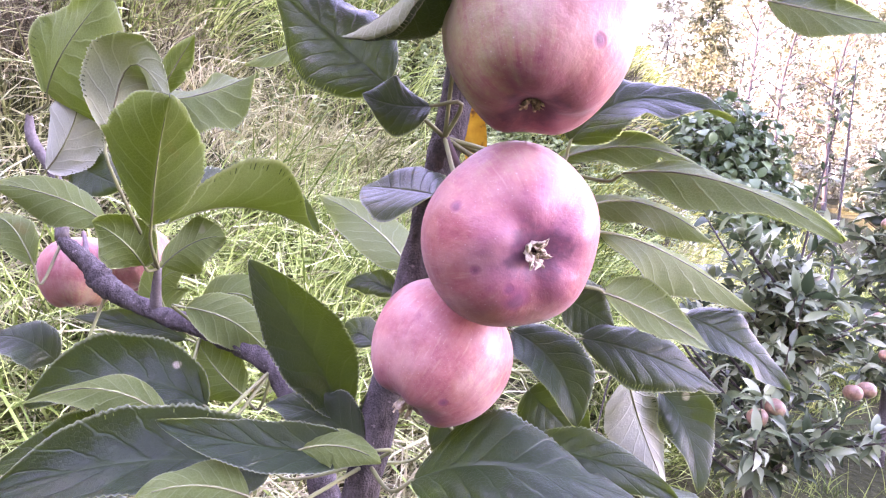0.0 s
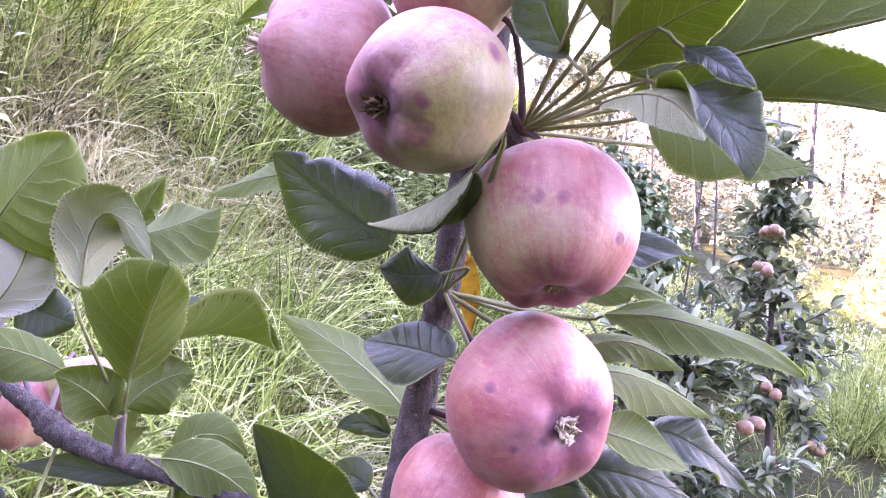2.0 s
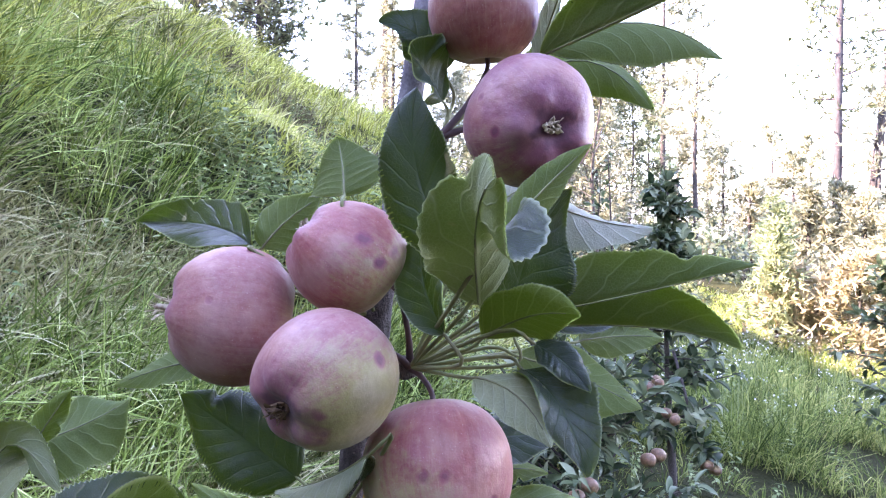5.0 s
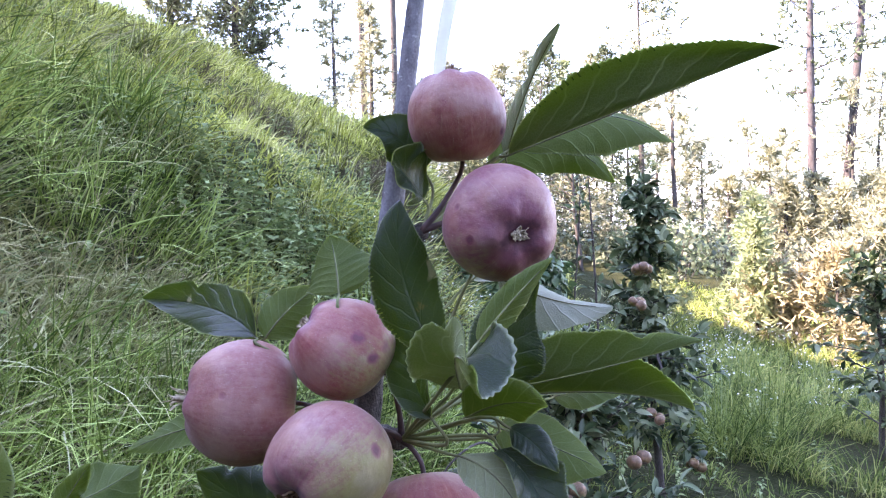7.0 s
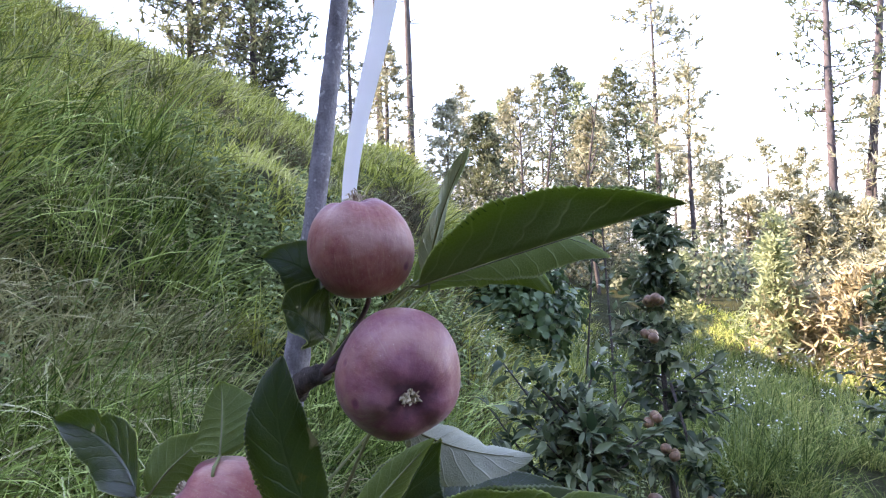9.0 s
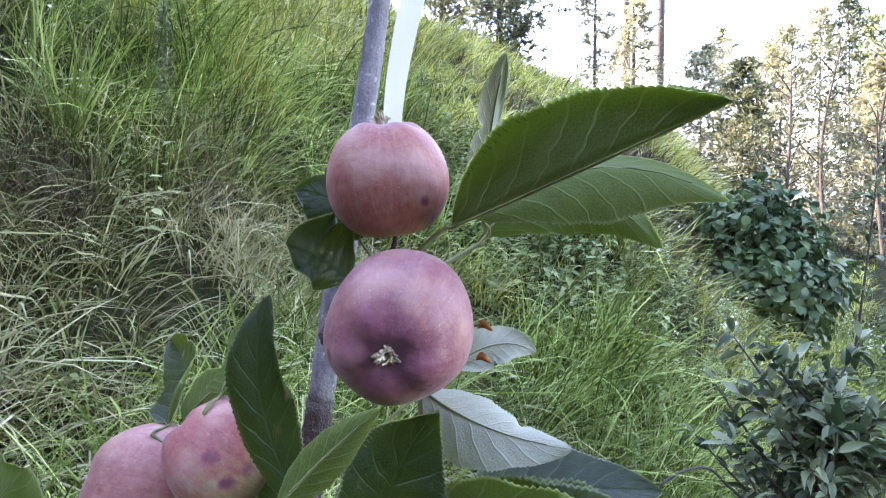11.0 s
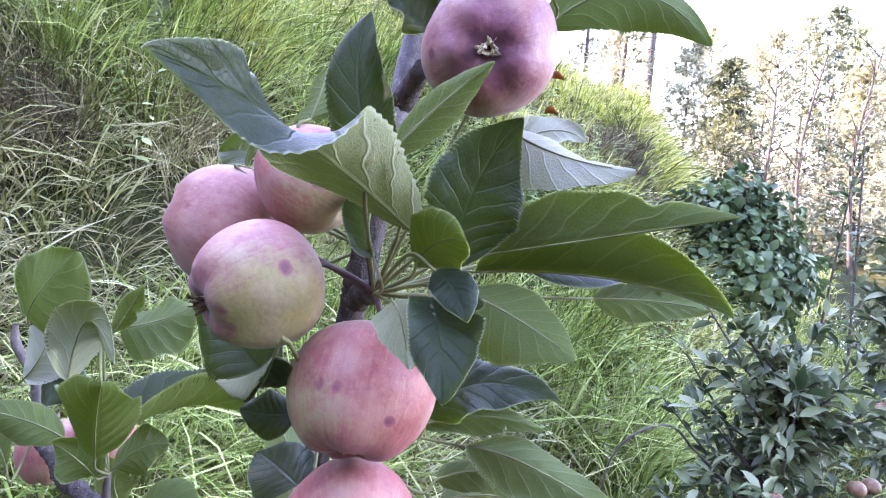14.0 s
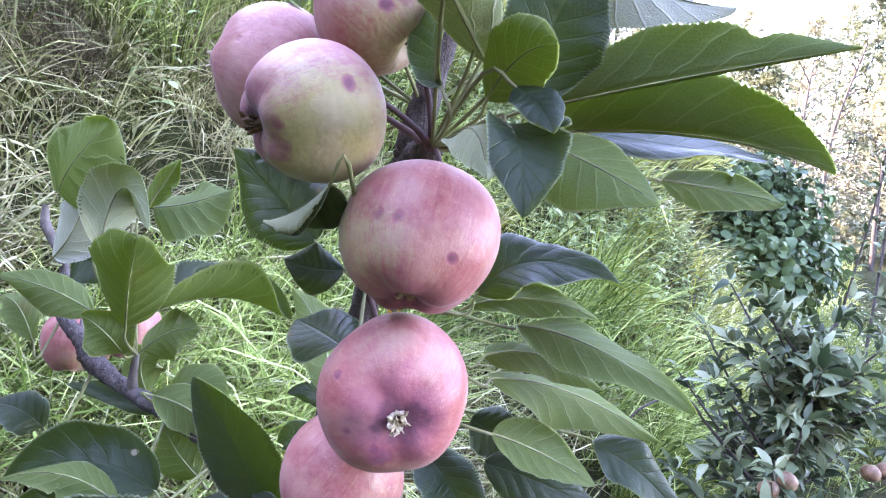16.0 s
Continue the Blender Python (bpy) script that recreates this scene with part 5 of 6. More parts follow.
# ---- neighbouring orchard trees ----
def orchard_tree(base, top, seed, shoots, leaves, spread, size, label, low=0.16, hang=None, widen=0.9, rise=(0.05, 0.7)):
    """Spindle-trained apple tree: leader, side shoots, rosettes of leaves."""
    rng = np.random.default_rng(seed)
    ob = thing("apple_tree", label, "tree", "young orchard trees")
    b, t = np.array(base, float), np.array(top, float)
    mid = (b + t) / 2 + rng.normal(0, 0.05, 3) * [1, 1, 0]
    lead = spline([b, mid, t], 24)
    tube("trunk", [b, mid, t], [0.022, 0.014, 0.004], BARK_APPLE, ob, 8, 24, 0.1)
    pos, along, nrm, sz = [], [], [], []
    for k in range(shoots):
        s = rng.uniform(low, 0.99)
        p0 = lead[int(s * 23)]
        a = rng.uniform(0, 2 * math.pi)
        L = spread * (1.05 - 0.78 * s) * rng.uniform(0.5, 1.2)
        d = np.array([math.cos(a), math.sin(a), rng.uniform(*rise)])
        pts = spline([p0, p0 + d * L * 0.5, p0 + d * L + np.array([0, 0, rng.uniform(-0.12, 0.16) * L])], 8)
        v, f = tube_arrays(pts, np.linspace(0.007, 0.0025, 8), 5)
        put_mesh("limb", v, f, [BARK_APPLE], ob)
        n = max(4, int(leaves / shoots))
        for j in range(n):
            q = pts[rng.integers(1, 8)]
            w = unit(rng.normal(0, 1, 3) + d * 0.8 + np.array([0, 0, 0.35]))
            pos.append(q + w * 0.015)
            along.append(unit(w + np.array([0, 0, -0.25])))
            nrm.append(unit(np.array([0, 0, 1.0]) + rng.normal(0, 0.5, 3)))
            sz.append(size * rng.uniform(0.6, 1.15))
    for j in range(int(leaves * 0.12)):
        q = lead[rng.integers(14, 24)]
        w = unit(rng.normal(0, 1, 3) + np.array([0, 0, 0.5]))
        pos.append(q + w * 0.01), along.append(w), nrm.append(unit(np.array([0, 0, 1.0]) + rng.normal(0, 0.5, 3))), sz.append(size * rng.uniform(0.6, 1.1))
    if hang is not None:
        pts = spline(hang, 16)
        tube("limb", hang, [0.009, 0.006, 0.005, 0.003], BARK_APPLE, ob, 6, 16, 0.1)
        for j in range(90):
            q = pts[rng.integers(6, 16)]
            w = unit(rng.normal(0, 1, 3))
            pos.append(q + w * 0.01), along.append(w), nrm.append(unit(np.array([0, 0, 1.0]) + rng.normal(0, 0.5, 3))), sz.append(size * rng.uniform(0.6, 1.1))
    v, q, tr = scatter_leaves(rng, np.array(pos), np.array(along), np.array(nrm), np.array(sz), widen)
    crown = quick_mesh("crown", v, q, ORCHARD_LEAF, ob, "dull green leaves with pale undersides", tr)
    crown["kind"] = "stuff"
    return ob


FAR_APPLE = apple_material("far_apple_skin", (0.2, -0.3, 0.9), 0.40, [], (0.17, 0.075, 0.05), 0.25)


def far_apple(center, radius, seed):
    ob = thing("apple", "small dull red apple hanging in a cluster", "apple", "apples of the neighbouring trees", at=center)
    v, f = lathe(fruit_profile(0.7, 14), 16, 0.02, seed, (1, 1, 0.93))
    put_mesh("skin", np.array(v) * radius, f, [FAR_APPLE], ob)
    tube("stalk", [(0, 0, 0.6 * radius), (0.002, 0.004, 1.5 * radius)], [0.0012, 0.0012], STALK, ob, 5, 3)
    ob.rotation_euler = (2.6 + 0.3 * math.sin(seed), 0.4 * math.cos(seed * 2.1), seed)


def fruit_cluster(center, n, radius, seed):
    rng = np.random.default_rng(seed)
    for k in range(n):
        a = 2 * math.pi * k / n + rng.uniform(0, 0.6)
        o = np.array([math.cos(a), math.sin(a), rng.uniform(-0.8, 0.8)]) * radius * 1.02
        far_apple(tuple(np.array(center) + o), radius * rng.uniform(0.9, 1.08), seed * 7 + k)


orchard_tree((2.08, 2.72, float(ground_z(2.08, 2.72))), (2.27, 3.05, 1.72), 31, 54, 1400, 0.36, 0.086, "slender young apple tree with dull green leaves and fruit clusters", 0.20,
             [(2.14, 2.82, 0.80), (2.05, 2.62, 0.66), (2.02, 2.50, 0.48), (2.03, 2.42, 0.36)])
fruit_cluster((1.90, 2.60, 1.27), 6, 0.026, 3)
fruit_cluster((1.86, 2.58, 1.10), 3, 0.025, 4)
fruit_cluster((1.85, 2.58, 0.70), 4, 0.025, 5)
fruit_cluster((1.90, 2.51, 0.55), 3, 0.025, 6)
fruit_cluster((2.04, 2.41, 0.33), 4, 0.027, 9)
orchard_tree((1.05, 1.92, float(ground_z(1.05, 1.92))), (1.12, 1.97, 0.98), 32, 60, 1750, 0.50, 0.072, "low bushy apple tree with crossing twigs and grey-green leaves", 0.22, None, 0.72, (0.1, 1.3))
fruit_cluster((0.98, 1.72, 0.60), 2, 0.027, 7)
fruit_cluster((1.25, 1.75, 0.66), 2, 0.026, 8)
orchard_tree((4.3, 3.2, float(ground_z(4.3, 3.2))), (4.35, 3.3, 1.2), 33, 34, 800, 0.6, 0.085, "dark young apple tree at the edge of the terrace")
orchard_tree((5.2, 7.3, float(ground_z(5.2, 7.3))), (5.25, 7.4, 1.3), 34, 26, 500, 0.55, 0.085, "young apple tree farther along the row")
old_branch = thing("bent_branch", "bare grey bent branch over the leaves of a low tree", "branch")
tube("bark", [(0.50, 1.72, 0.50), (0.53, 1.72, 0.70), (0.60, 1.72, 0.79), (0.72, 1.80, 0.79), (0.82, 1.88, 0.70), (0.95, 1.93, 0.58), (1.12, 1.95, 0.40)], [0.002, 0.003, 0.0035, 0.004, 0.0045, 0.006, 0.008], BARK_APPLE, old_branch, 8, 40, 0.1)


# ---- bush, herbs and flowers ----
def leaf_mound(name, label, category, center, radii, n, size, mat, seed, stems=24, widen=1.5):
    rng = np.random.default_rng(seed)
    ob = thing(name, label, category)
    c, r = np.array(center, float), np.array(radii, float)
    V, Fc = [], []
    tips = []
    for k in range(stems):
        w = unit(rng.normal(0, 1, 3) * [1, 1, 0.6] + np.array([0, 0, 0.6]))
        e = c + w * r * rng.uniform(0.6, 1.0)
        foot = np.array([c[0] + rng.normal(0, 0.12), c[1] + rng.normal(0, 0.12), 0])
        foot[2] = float(ground_z(foot[0], foot[1])) - 0.02
        pts = spline([foot, (foot + e) / 2 + np.array([0, 0, 0.2 * r[2]]), e], 9)
        v, f = tube_arrays(pts, np.linspace(0.010, 0.003, 9), 5)
        o = sum(len(q) for q in V)
        V.append(v)
        Fc += [tuple(o + i for i in q) for q in f]
        tips.append(pts)
    tagged(put_mesh("stemwork", np.vstack(V), Fc, [BARK_APPLE], ob), kind="stuff")
    w = unit(rng.normal(0, 1, (n, 3)))
    w[:, 2] = np.abs(w[:, 2]) * np.where(rng.uniform(size=n) < 0.8, 1, -0.6)
    lump = 1 + 0.16 * np.sin(w[:, 0] * 7 + 1) * np.cos(w[:, 1] * 6) + 0.1 * np.sin(w[:, 2] * 9)
    pos = c + w * r * (lump * rng.uniform(0.70, 1.03, n))[:, None]
    gz = ground_z(pos[:, 0], pos[:, 1])
    pos[:, 2] = np.maximum(pos[:, 2], gz + 0.04)
    along = unit(w * 0.4 + rng.normal(0, 0.6, (n, 3)) + np.array([0, 0, -0.45]))
    nrm = unit(w + np.array([0, 0, 0.5]) + rng.normal(0, 0.3, (n, 3)))
    v, q, t = scatter_leaves(rng, pos, along, nrm, size * rng.uniform(0.6, 1.2, n), widen)
    crown = quick_mesh("crown", v, q, mat, ob, "", t)
    crown["kind"] = "stuff"
    return ob


leaf_mound("bush", "rounded dark green broad-leaved bush below the bank", "bush", (2.12, 5.0, 0.90), (0.62, 0.55, 0.80), 4300, 0.084, BUSH_LEAF, 41)


def herbs(label, seed, n, cx, cy, sx, sy, height, size):
    """Leafy weeds: thin stems with opposite leaves."""
    rng = np.random.default_rng(seed)
    x, y = rng.normal(cx, sx, n), rng.normal(cy, sy, n)
    z = ground_z(x, y)
    h = height * rng.uniform(0.5, 1.2, n)
    lean = rng.normal(0, 0.25, (n, 2))
    roots = np.stack([x, y, z], -1)
    tops = roots + np.stack([lean[:, 0] * h, lean[:, 1] * h - 0.15 * h, h], -1)
    pos, along, nrm, sz = [], [], [], []
    for k in range(9):
        s = 0.3 + 0.7 * k / 8
        p = roots + (tops - roots) * s
        a = rng.uniform(0, 2 * math.pi, n)
        for sign in (1, -1):
            w = np.stack([np.cos(a) * sign, np.sin(a) * sign, rng.uniform(-0.3, 0.4, n)], -1)
            pos.append(p), along.append(w), nrm.append(unit(np.array([0, 0, 1.0]) + rng.normal(0, 0.25, (n, 3)))), sz.append(size * rng.uniform(0.6, 1.2, n) * (1.15 - 0.5 * s))
    v, q, t = scatter_leaves(rng, np.vstack(pos), np.vstack(along), np.vstack(nrm), np.concatenate(sz))
    bv, bq, bt = blades(rng, roots, unit(tops - roots), unit(rng.normal(0, 1, (n, 3))), h, np.full(n, 0.006), np.full(n, 0.05))
    m = len(v)
    tagged(quick_mesh("herbs", np.vstack([v, bv]), np.vstack([q, bq + m]), HERB, tris=np.vstack([t, bt + m])), label, "weeds", kind="stuff")


herbs("leafy green weeds growing through the bank grass", 51, 150, 0.26, 3.74, 0.34, 0.24, 0.36, 0.070)
herbs("leafy green weeds below the bank", 52, 200, 0.95, 3.9, 0.40, 0.45, 0.36, 0.056)
herbs("sparse leafy weeds scattered over the bank", 53, 120, -0.9, 3.4, 0.9, 0.9, 0.38, 0.05)
herbs("leafy weeds along the terrace", 54, 100, 2.6, 4.0, 0.9, 0.9, 0.30, 0.042)


def weed_stalk(base, top, seed):
    """A tall woolly weed: one upright stem set all round with small grey leaves."""
    rng = np.random.default_rng(seed)
    ob = thing("weed", "tall grey-green weed stalk with small woolly leaves", "weed")
    b, t = np.array(base), np.array(top)
    tube("stem", [b, (b + t) / 2 + np.array([0.015, 0, 0]), t], [0.006, 0.005, 0.002], WOOLLY, ob, 6, 14, 0.05)
    n = 260
    k = rng.uniform(0.12, 1.0, n)
    a = rng.uniform(0, 2 * math.pi, n)
    w = np.stack([np.cos(a), np.sin(a), rng.uniform(-0.1, 0.8, n)], -1)
    v, q, tr = scatter_leaves(rng, b + k[:, None] * (t - b), w, unit(np.array([0, 0, 1.0]) + rng.normal(0, 0.4, (n, 3))), 0.055 * (1.2 - 0.6 * k) * rng.uniform(0.6, 1.1, n))
    quick_mesh("leaves", v, q, WOOLLY, ob, "", tr)["kind"] = "stuff"


weed_stalk((-1.33, 2.71, float(ground_z(-1.33, 2.71)) - 0.02), (-1.30, 2.71, 2.52), 91)


def flowers(label, seed, n, box, height, size, drifts=0):
    rng = np.random.default_rng(seed)
    k = n // 7
    cx, cy = rng.uniform(box[0], box[1], k), rng.uniform(box[2], box[3], k)
    if drifts:
        home = rng.integers(0, drifts, k)
        dx, dy = rng.uniform(box[0], box[1], drifts), rng.uniform(box[2], box[3], drifts)
        cx, cy = dx[home] + rng.normal(0, 0.26, k), dy[home] + rng.normal(0, 0.34, k)
    x, y = np.repeat(cx, 7) + rng.normal(0, 0.05, 7 * k), np.repeat(cy, 7) + rng.normal(0, 0.05, 7 * k)
    n = 7 * k
    h = np.repeat(height * rng.uniform(0.5, 1.3, k), 7) * rng.uniform(0.85, 1.1, n)
    c = np.stack([x, y, ground_z(x, y) + h], -1)
    nrm = unit(np.array([0, -0.4, 1.0]) + rng.normal(0, 0.4, (n, 3)))
    a = unit(np.cross(nrm, rng.normal(0, 1, (n, 3))))
    b = np.cross(nrm, a)
    s = size * rng.uniform(0.6, 1.2, n)
    ring = [c + s[:, None] * ((1.0 if i % 2 == 0 else 0.62) * (math.cos(i * math.pi / 5) * a + math.sin(i * math.pi / 5) * b)) + nrm * (s * 0.25 * (i % 2 == 0))[:, None] for i in range(10)]
    v = np.stack([c, *ring], 1).reshape(-1, 3)
    tri = np.array([[0, 1 + i, 1 + (i + 1) % 10] for i in range(10)])
    tris = (tri[None] + (np.arange(n) * 11)[:, None, None]).reshape(-1, 3)
    ob = quick_mesh("flowers", v, np.zeros((0, 4), int), PETAL, tris=tris)
    tagged(ob, label, "flowers", kind="stuff")
    bv, bq, bt = blades(rng, np.stack([x, y, ground_z(x, y)], -1), np.tile([0, 0, 1.0], (n, 1)), unit(rng.normal(0, 1, (n, 3))), h, np.full(n, 0.004), np.full(n, 0.06))
    tagged(quick_mesh("flower_stems", bv, bq, HERB, tris=bt), "thin green stems of the white flowers", "flowers", kind="stuff")


flowers("small white daisy-like flowers in the terrace grass", 61, 1150, (3.0, 6.3, 2.9, 6.2), 0.40, 0.0095, 26)
flowers("a few small white flowers at the foot of the bank", 62, 98, (0.9, 1.7, 3.3, 4.4), 0.35, 0.010)
flowers("scattered tiny pale flowers in the bank grass", 63, 56, (-1.75, -1.2, 2.2, 2.8), 0.40, 0.009)
flowers("small white flowers low by the tree", 64, 42, (0.15, 0.6, 1.2, 1.9), 0.12, 0.008)


# ---- woods beyond ----
def pine(base, height, crown_from, spread, seed, tufts, mat, bark, label, girth=None, lean=(0, 0), tuft=0.32, layered=False):
    rng = np.random.default_rng(seed)
    ob = thing("pine_tree", label, "tree", "trees beyond the orchard")
    b = np.array(base, float)
    t = b + np.array([lean[0] * height, lean[1] * height, height])
    girth = girth or height * 0.011
    bend = (b + t) / 2 + rng.normal(0, 0.012 * height, 3) * [1, 1, 0]
    lead = spline([b, bend, t], 40)
    tube("trunk", [b, bend, t], [girth, girth * 0.75, girth * 0.15], bark, ob, 8, 30, 0.06)
    V, Fc, pos, dirs = [], [], [], []
    nb = max(6, tufts // 9)
    o = 0
    for k in range(nb):
        s = crown_from + (1 - crown_from) * (k + rng.uniform(0, 0.8)) / nb
        s = min(s, 0.985)
        p = lead[int(s * 39)]
        a = rng.uniform(0, 2 * math.pi)
        rel = (s - crown_from) / (1 - crown_from)
        L = spread * ((1 - rel) ** 0.8 * 0.95 + 0.12 if layered else math.sin(math.pi * min(0.22 + 0.75 * rel, 1)) + 0.1) * rng.uniform(0.55, 1.1)
        d = np.array([math.cos(a), math.sin(a), -0.12 if layered else rng.uniform(0.0, 0.5)])
        pts = spline([p, p + d * L * 0.55, p + d * L + np.array([0, 0, 0.10 * L])], 7)
        v, f = tube_arrays(pts, np.linspace(girth * 0.16, girth * 0.03, 7), 4)
        V.append(v)
        Fc += [tuple(o + i for i in q) for q in f]
        o += len(v)
        m = max(3, tufts // nb)
        j = rng.uniform(0.25, 1.0, m)
        for q in j:
            w = pts[int(q * 6)] + rng.normal(0, 0.06 * L + 0.05, 3)
            pos.append(w), dirs.append(unit(d + rng.normal(0, 0.5, 3) + np.array([0, 0, 0.35])))
    # dead snags below the crown
    for k in range(16 if crown_from > 0.3 else 0):
        p = lead[int(rng.uniform(0.12, crown_from) * 39)]
        a = rng.uniform(0, 2 * math.pi)
        e = p + np.array([math.cos(a), math.sin(a), rng.uniform(-0.1, 0.2)]) * rng.uniform(0.2, 0.9) * spread * 0.25
        v, f = tube_arrays(np.array([p, (p + e) / 2, e]), [girth * 0.2, girth * 0.15, girth * 0.07], 4)
        V.append(v)
        Fc += [tuple(o + i for i in q) for q in f]
        o += len(v)
    tagged(put_mesh("branchwork", np.vstack(V), Fc, [bark], ob), kind="stuff")
    pos, dirs = np.array(pos), np.array(dirs)
    per = 6
    idx = np.repeat(np.arange(len(pos)), per)
    n = len(idx)
    w = unit(dirs[idx] + rng.normal(0, 0.75, (n, 3)))
    v, q, tr = blades(rng, pos[idx], w, unit(rng.normal(0, 1, (n, 3))), tuft * rng.uniform(0.6, 1.2, n), np.full(n, tuft * 0.19), np.full(n, 0.25), 3)
    crown = quick_mesh("crown", v, q, mat, ob, "", tr)
    crown["kind"] = "stuff"
    return ob


def place(az, r):
    """A spot by bearing from +y (degrees to the right) and distance."""
    x, y = r * math.sin(radians(az)), r * math.cos(radians(az))
    return x, y, float(ground_z(x, y)) - 0.1


def sapling(points, seed, leaves, size, label):
    """A thin planted whip with leaves towards its tip."""
    rng = np.random.default_rng(seed)
    ob = thing("sapling", label, "tree", "young orchard trees")
    tube("trunk", points, [0.013, 0.010, 0.008, 0.003], BARK_APPLE, ob, 8, 24, 0.08)
    lead = spline(points, 30)
    q = lead[rng.integers(10, 30, leaves)]
    w = unit(rng.normal(0, 1, (leaves, 3)) + np.array([0, 0, 0.5]))
    v, f, t = scatter_leaves(rng, q + w * rng.uniform(0.0, 0.10, (leaves, 1)), w, unit(np.array([0, 0, 1.0]) + rng.normal(0, 0.5, (leaves, 3))), size * rng.uniform(0.6, 1.15, leaves), 0.9)
    crown = quick_mesh("crown", v, f, ORCHARD_LEAF, ob, "", t)
    crown["kind"] = "stuff"


sapling([(2.53, 3.98, float(ground_z(2.53, 3.98)) - 0.03), (2.54, 4.0, 0.36), (2.56, 4.06, 0.88), (2.58, 4.14, 1.56), (2.59, 4.2, 2.03)], 81, 46, 0.085, "thin leaning apple sapling at the foot of the bank")
sapling([(2.98, 5.25, float(ground_z(2.98, 5.25)) - 0.03), (3.03, 5.23, 0.6), (3.11, 5.2, 1.6), (3.13, 5.2, 2.0)], 82, 60, 0.085, "thin apple sapling standing in the grass")
# tall bare-stemmed pines on the crest, a dense one beside them
pine(place(12.1, 30), 20, 0.62, 3.0, 101, 260, NEEDLE, BARK_PINE, "tall bare-stemmed pine on the crest of the bank", 0.17)
pine(place(14.8, 28), 19, 0.66, 3.0, 102, 260, NEEDLE, BARK_PINE, "tall bare-stemmed pine on the crest of the bank", 0.17)
pine(place(1.0, 26), 8.6, 0.10, 2.4, 103, 1700, NEEDLE, BARK_PINE, "dense dark pine rising behind the crest", 0.16, tuft=0.36)
pine(place(-4.0, 27), 9.5, 0.15, 2.4, 104, 1400, NEEDLE, BARK_PINE, "dense dark pine rising behind the crest", 0.16, tuft=0.36)
pine(place(9.5, 24), 6.5, 0.08, 1.3, 105, 420, NEEDLE_SUN_TINTED, BARK_PINE, "slim pale young conifer on the crest", 0.08, layered=True, tuft=0.28)
pine(place(12.6, 20), 4.6, 0.05, 1.3, 106, 420, NEEDLE_SUN_TINTED, BARK_PINE, "slim pale young conifer on the crest", 0.08, layered=True, tuft=0.26)
BARK_TALL = bark_material("tall_pine_bark", (0.035, 0.03, 0.032), (0.10, 0.088, 0.09), 5, 0.02)
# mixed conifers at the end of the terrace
# pale needle materials alternate here to stand for sun and haze on the stand
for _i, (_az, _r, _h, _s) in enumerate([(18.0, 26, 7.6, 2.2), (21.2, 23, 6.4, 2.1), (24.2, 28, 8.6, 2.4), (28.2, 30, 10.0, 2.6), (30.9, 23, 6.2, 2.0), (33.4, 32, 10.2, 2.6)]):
    pine(place(_az, _r), _h, 0.12, _s * 1.2, 110 + _i, 1500, (NEEDLE_SUN_TINTED, NEEDLE)[_i % 2], BARK_PINE, "slender conifer with tiered branches beyond the terrace", 0.06, layered=True, tuft=0.26)
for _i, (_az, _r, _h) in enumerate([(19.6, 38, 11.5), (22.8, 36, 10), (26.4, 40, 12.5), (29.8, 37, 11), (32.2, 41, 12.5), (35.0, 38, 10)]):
    pine(place(_az, _r), _h, 0.08, 2.7, 210 + _i, 900, (NEEDLE_SUN_TINTED, NEEDLE_PALE)[_i % 2], BARK_PINE, "pale green conifer with tiered branches in the far stand", 0.09, layered=True, tuft=0.36)
pine(place(36.2, 34), 15, 0.45, 2.6, 121, 320, NEEDLE_SUN_TINTED, BARK_PINE, "tall open pine with tufted crown coloured pale for sunlight", 0.16, tuft=0.45)
pine(place(39.0, 30), 9.6, 0.45, 1.7, 122, 240, NEEDLE_SUN_TINTED, BARK_PINE, "thin pine with a sparse tufted crown", 0.12, tuft=0.45)
pine(place(49.0, 41), 24, 0.36, 3.2, 123, 420, NEEDLE, BARK_TALL, "tall dark-stemmed pine with sparse sunlit tufts", 0.26, lean=(0.012, 0), tuft=0.5)
pine(place(50.6, 43), 25, 0.48, 3.6, 124, 300, NEEDLE, BARK_TALL, "tall pale-barked pine leaning slightly", 0.28, lean=(0.06, -0.06), tuft=0.5)
# golden light on these pines is partly painted, through their pale needle colour
pine(place(46.0, 40), 6.5, 0.10, 2.0, 125, 420, NEEDLE_SUN_TINTED, BARK_PINE, "young pine with low sunlight put into its needle colour", 0.12, tuft=0.45)
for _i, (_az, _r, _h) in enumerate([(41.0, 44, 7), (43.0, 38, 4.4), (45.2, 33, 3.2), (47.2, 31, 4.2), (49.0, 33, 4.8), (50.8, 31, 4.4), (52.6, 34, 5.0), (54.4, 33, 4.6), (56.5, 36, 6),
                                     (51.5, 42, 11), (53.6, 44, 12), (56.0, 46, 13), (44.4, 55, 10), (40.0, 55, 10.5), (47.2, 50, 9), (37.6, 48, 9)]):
    pine(place(_az, _r), _h, 0.04, _h * 0.30, 130 + _i, 620, NEEDLE_SUN_TINTED, BARK_PINE, "bushy pine with sunlight put into its pale golden needle colour", 0.12, tuft=0.40)
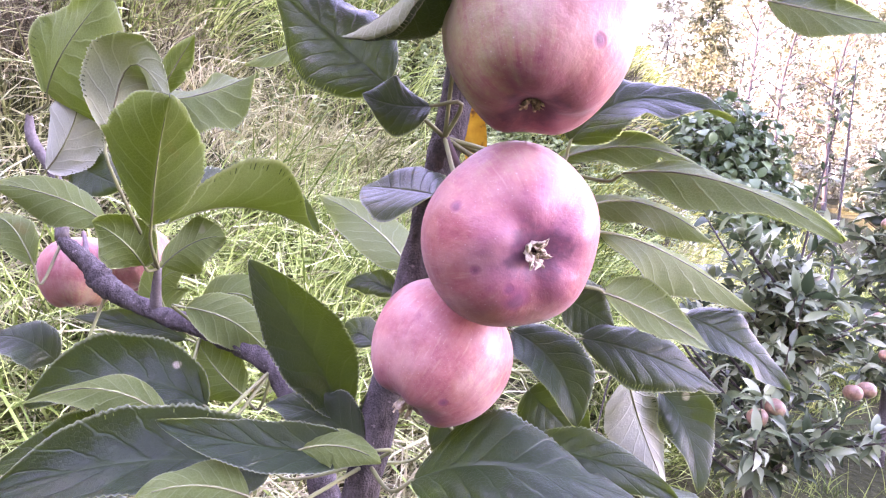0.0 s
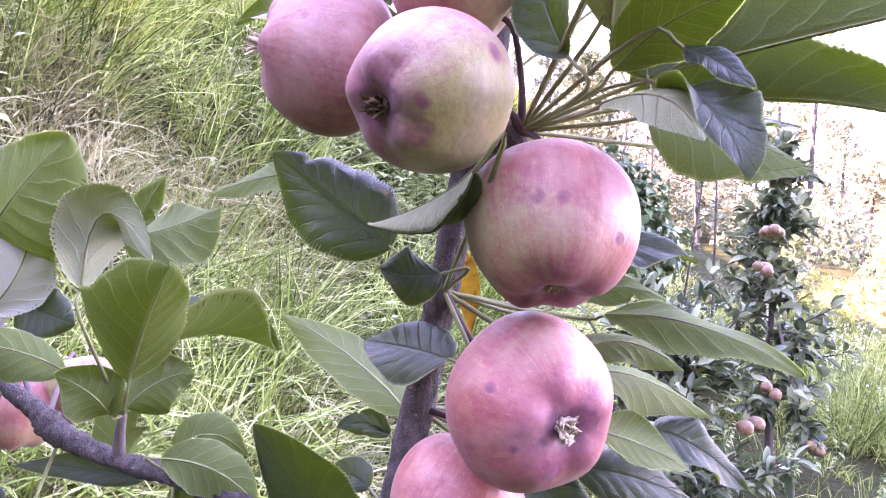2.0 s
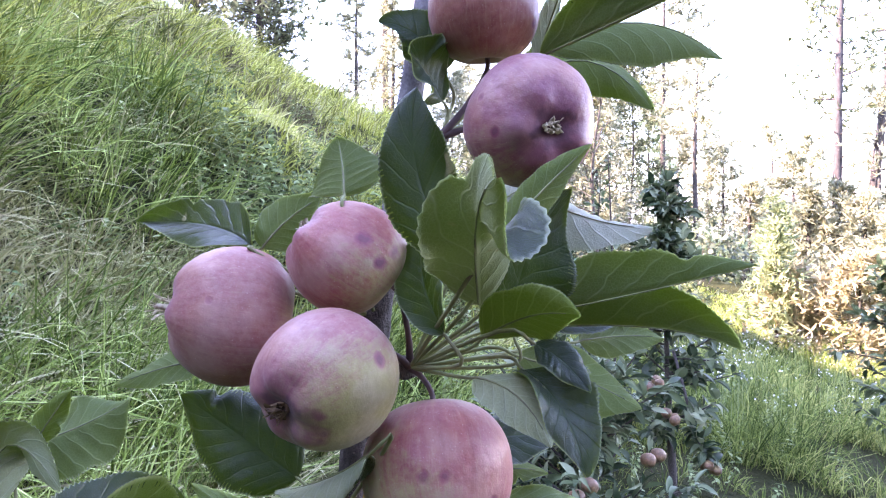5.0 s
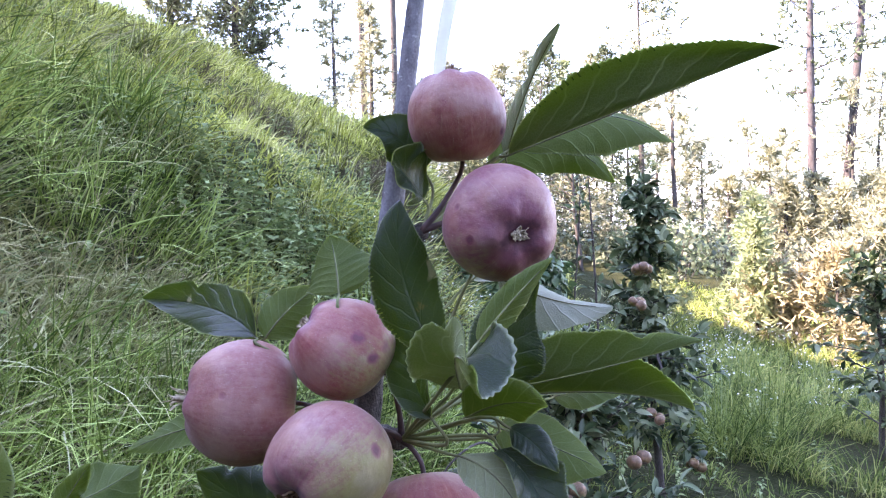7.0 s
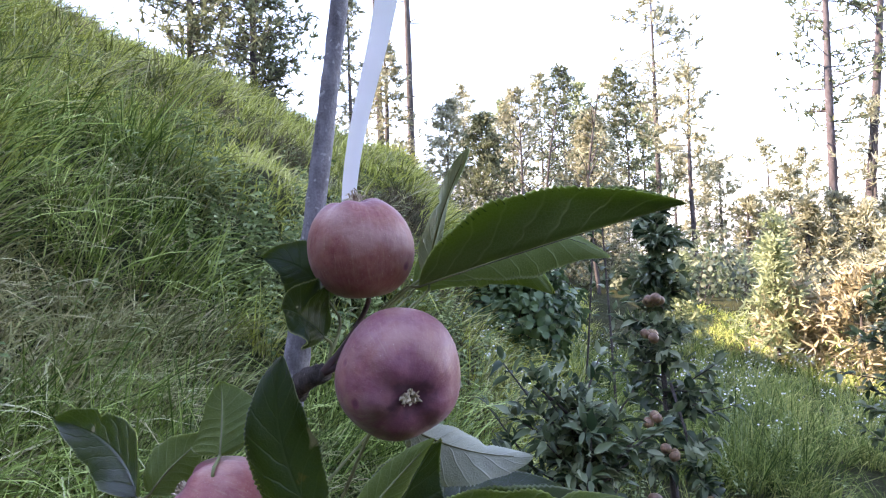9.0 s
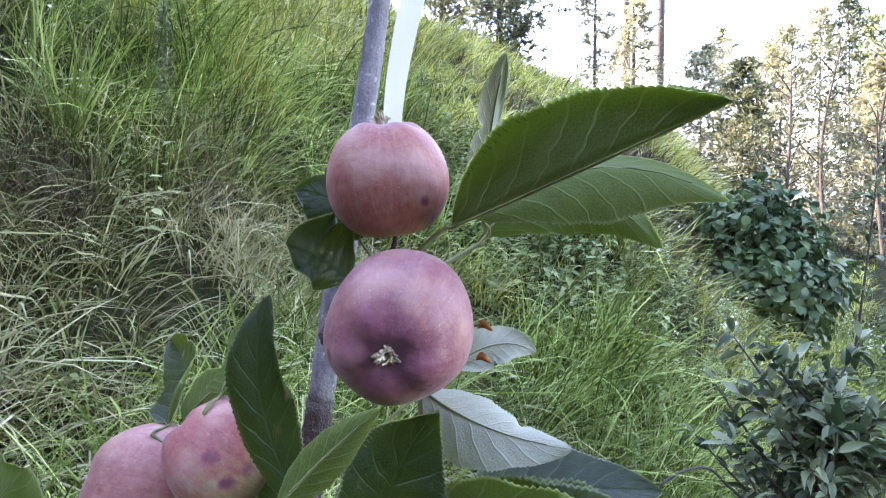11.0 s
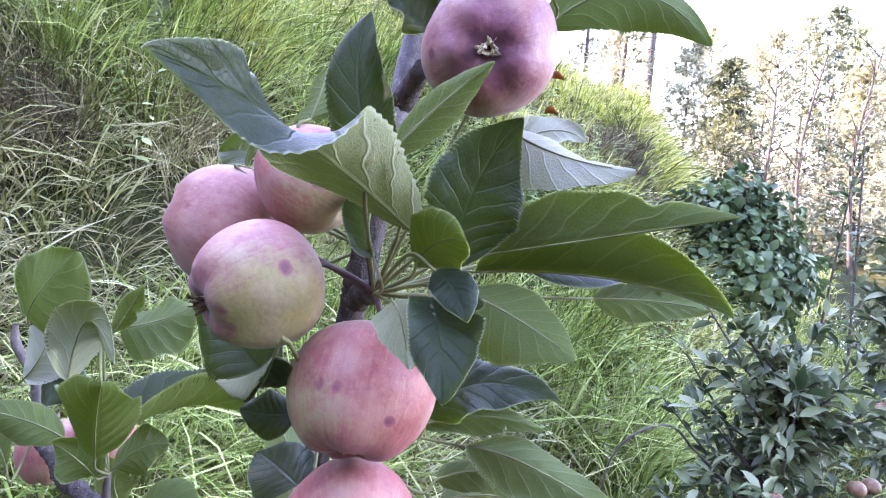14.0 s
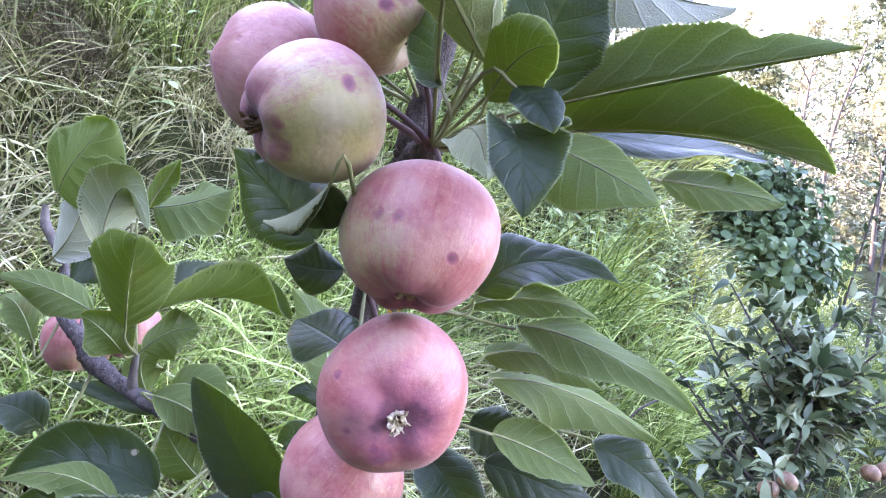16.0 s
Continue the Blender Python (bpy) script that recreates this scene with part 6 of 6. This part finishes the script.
for _i in range(20):
    _q = np.random.default_rng(300 + _i)
    _az, _r = 24 + 36 * _i / 20 + _q.uniform(-1.5, 1.5), _q.uniform(17, 27)
    _x, _y, _z = place(_az, _r)
    _s = _q.uniform(0.4, 1.3)
    leaf_mound("shrub", "low scrub at the far edge of the terrace", "bush", (_x, _y, _z + 0.5 * _s), (0.9 * _s, 0.9 * _s, _s * _q.uniform(0.7, 1.5)), 420, 0.15, (BROADLEAF, NEEDLE_SUN_TINTED, NEEDLE_PALE)[_i % 3], 300 + _i, 8)
# brush at the end of the meadow: a dry orange pine bush, a feathery light green conifer
for _i, (_x, _y, _h, _w, _m) in enumerate([(7.7, 6.35, 1.55, 0.75, NEEDLE_RUST), (8.4, 6.3, 1.9, 0.7, NEEDLE_SUN_TINTED), (7.5, 7.2, 1.2, 0.6, NEEDLE_RUST), (9.4, 7.0, 2.3, 0.9, NEEDLE_SUN_TINTED), (10.6, 7.6, 2.9, 1.0, NEEDLE_SUN_TINTED)]):
    pine((_x, _y, float(ground_z(_x, _y)) - 0.05), _h, 0.03, _w, 180 + _i, 520, _m, BARK_PINE, "bushy young pine with dry sunlit needles beside the meadow", 0.03, tuft=0.17)
for _i, (_x, _y, _h, _w) in enumerate([(7.1, 7.1, 1.85, 0.55), (6.4, 8.3, 1.5, 0.5), (8.6, 8.6, 2.4, 0.7)]):
    pine((_x, _y, float(ground_z(_x, _y)) - 0.05), _h, 0.04, _w, 190 + _i, 420, NEEDLE_PALE, BARK_PINE, "feathery light green young conifer at the end of the meadow", 0.025, layered=True, tuft=0.15)


def broadleaf(base, height, spread, seed, leaves, size, label):
    rng = np.random.default_rng(seed)
    ob = thing("broadleaf_tree", label, "tree", "trees beyond the orchard")
    b = np.array(base, float)
    t = b + np.array([0.04 * height, 0, height])
    lead = spline([b, (b + t) / 2 + rng.normal(0, 0.03 * height, 3) * [1, 1, 0], t], 30)
    g = height * 0.010
    tube("trunk", [b, lead[15], t], [g, g * 0.7, g * 0.2], BARK_PINE, ob, 8, 24, 0.06)
    V, Fc, pos, along = [], [], [], []
    o = 0
    nb = 26
    for k in range(nb):
        p = lead[int((0.3 + 0.69 * k / nb) * 29)]
        a = rng.uniform(0, 2 * math.pi)
        d = np.array([math.cos(a), math.sin(a), rng.uniform(0.3, 1.0)])
        L = spread * (1.1 - 0.7 * k / nb) * rng.uniform(0.6, 1.1)
        pts = spline([p, p + d * L * 0.5, p + d * L + np.array([0, 0, -0.1 * L])], 8)
        v, f = tube_arrays(pts, np.linspace(g * 0.35, g * 0.06, 8), 4)
        V.append(v)
        Fc += [tuple(o + i for i in q) for q in f]
        o += len(v)
        for j in range(leaves // nb):
            c = pts[rng.integers(2, 8)] + rng.normal(0, 0.11 * L, 3)
            pos.append(c), along.append(unit(rng.normal(0, 1, 3) + np.array([0, 0, -0.4])))
    tagged(put_mesh("branchwork", np.vstack(V), Fc, [BARK_PINE], ob), kind="stuff")
    n = len(pos)
    v, q, tr = scatter_leaves(rng, np.array(pos), np.array(along), unit(np.array([0, 0, 1.0]) + rng.normal(0, 0.6, (n, 3))), size * rng.uniform(0.6, 1.2, n))
    crown = quick_mesh("crown", v, q, BROADLEAF, ob, "", tr)
    crown["kind"] = "stuff"


broadleaf(place(27.5, 17), 5.4, 1.3, 141, 240, 0.13, "slim sapling with drooping green leaves")
broadleaf(place(24.0, 21), 6.0, 1.6, 142, 240, 0.13, "open broadleaf tree at the edge of the terrace")
broadleaf(place(31.0, 19), 6.2, 1.6, 143, 240, 0.13, "open broadleaf tree at the edge of the terrace")


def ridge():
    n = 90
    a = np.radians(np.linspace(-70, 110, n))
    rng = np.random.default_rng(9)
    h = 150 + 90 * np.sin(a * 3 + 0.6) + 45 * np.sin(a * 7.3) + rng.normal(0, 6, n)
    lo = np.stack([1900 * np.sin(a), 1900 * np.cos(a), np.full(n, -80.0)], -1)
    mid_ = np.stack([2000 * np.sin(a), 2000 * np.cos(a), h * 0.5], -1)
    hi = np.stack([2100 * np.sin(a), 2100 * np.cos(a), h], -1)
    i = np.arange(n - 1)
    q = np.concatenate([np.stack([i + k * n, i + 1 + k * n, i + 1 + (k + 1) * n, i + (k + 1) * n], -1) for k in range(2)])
    tagged(quick_mesh("backdrop", np.vstack([lo, mid_, hi]), q, HAZE_TINTED_HILL), "distant mountain ridge with haze put into its pale colour", "mountain", kind="structure")


ridge()
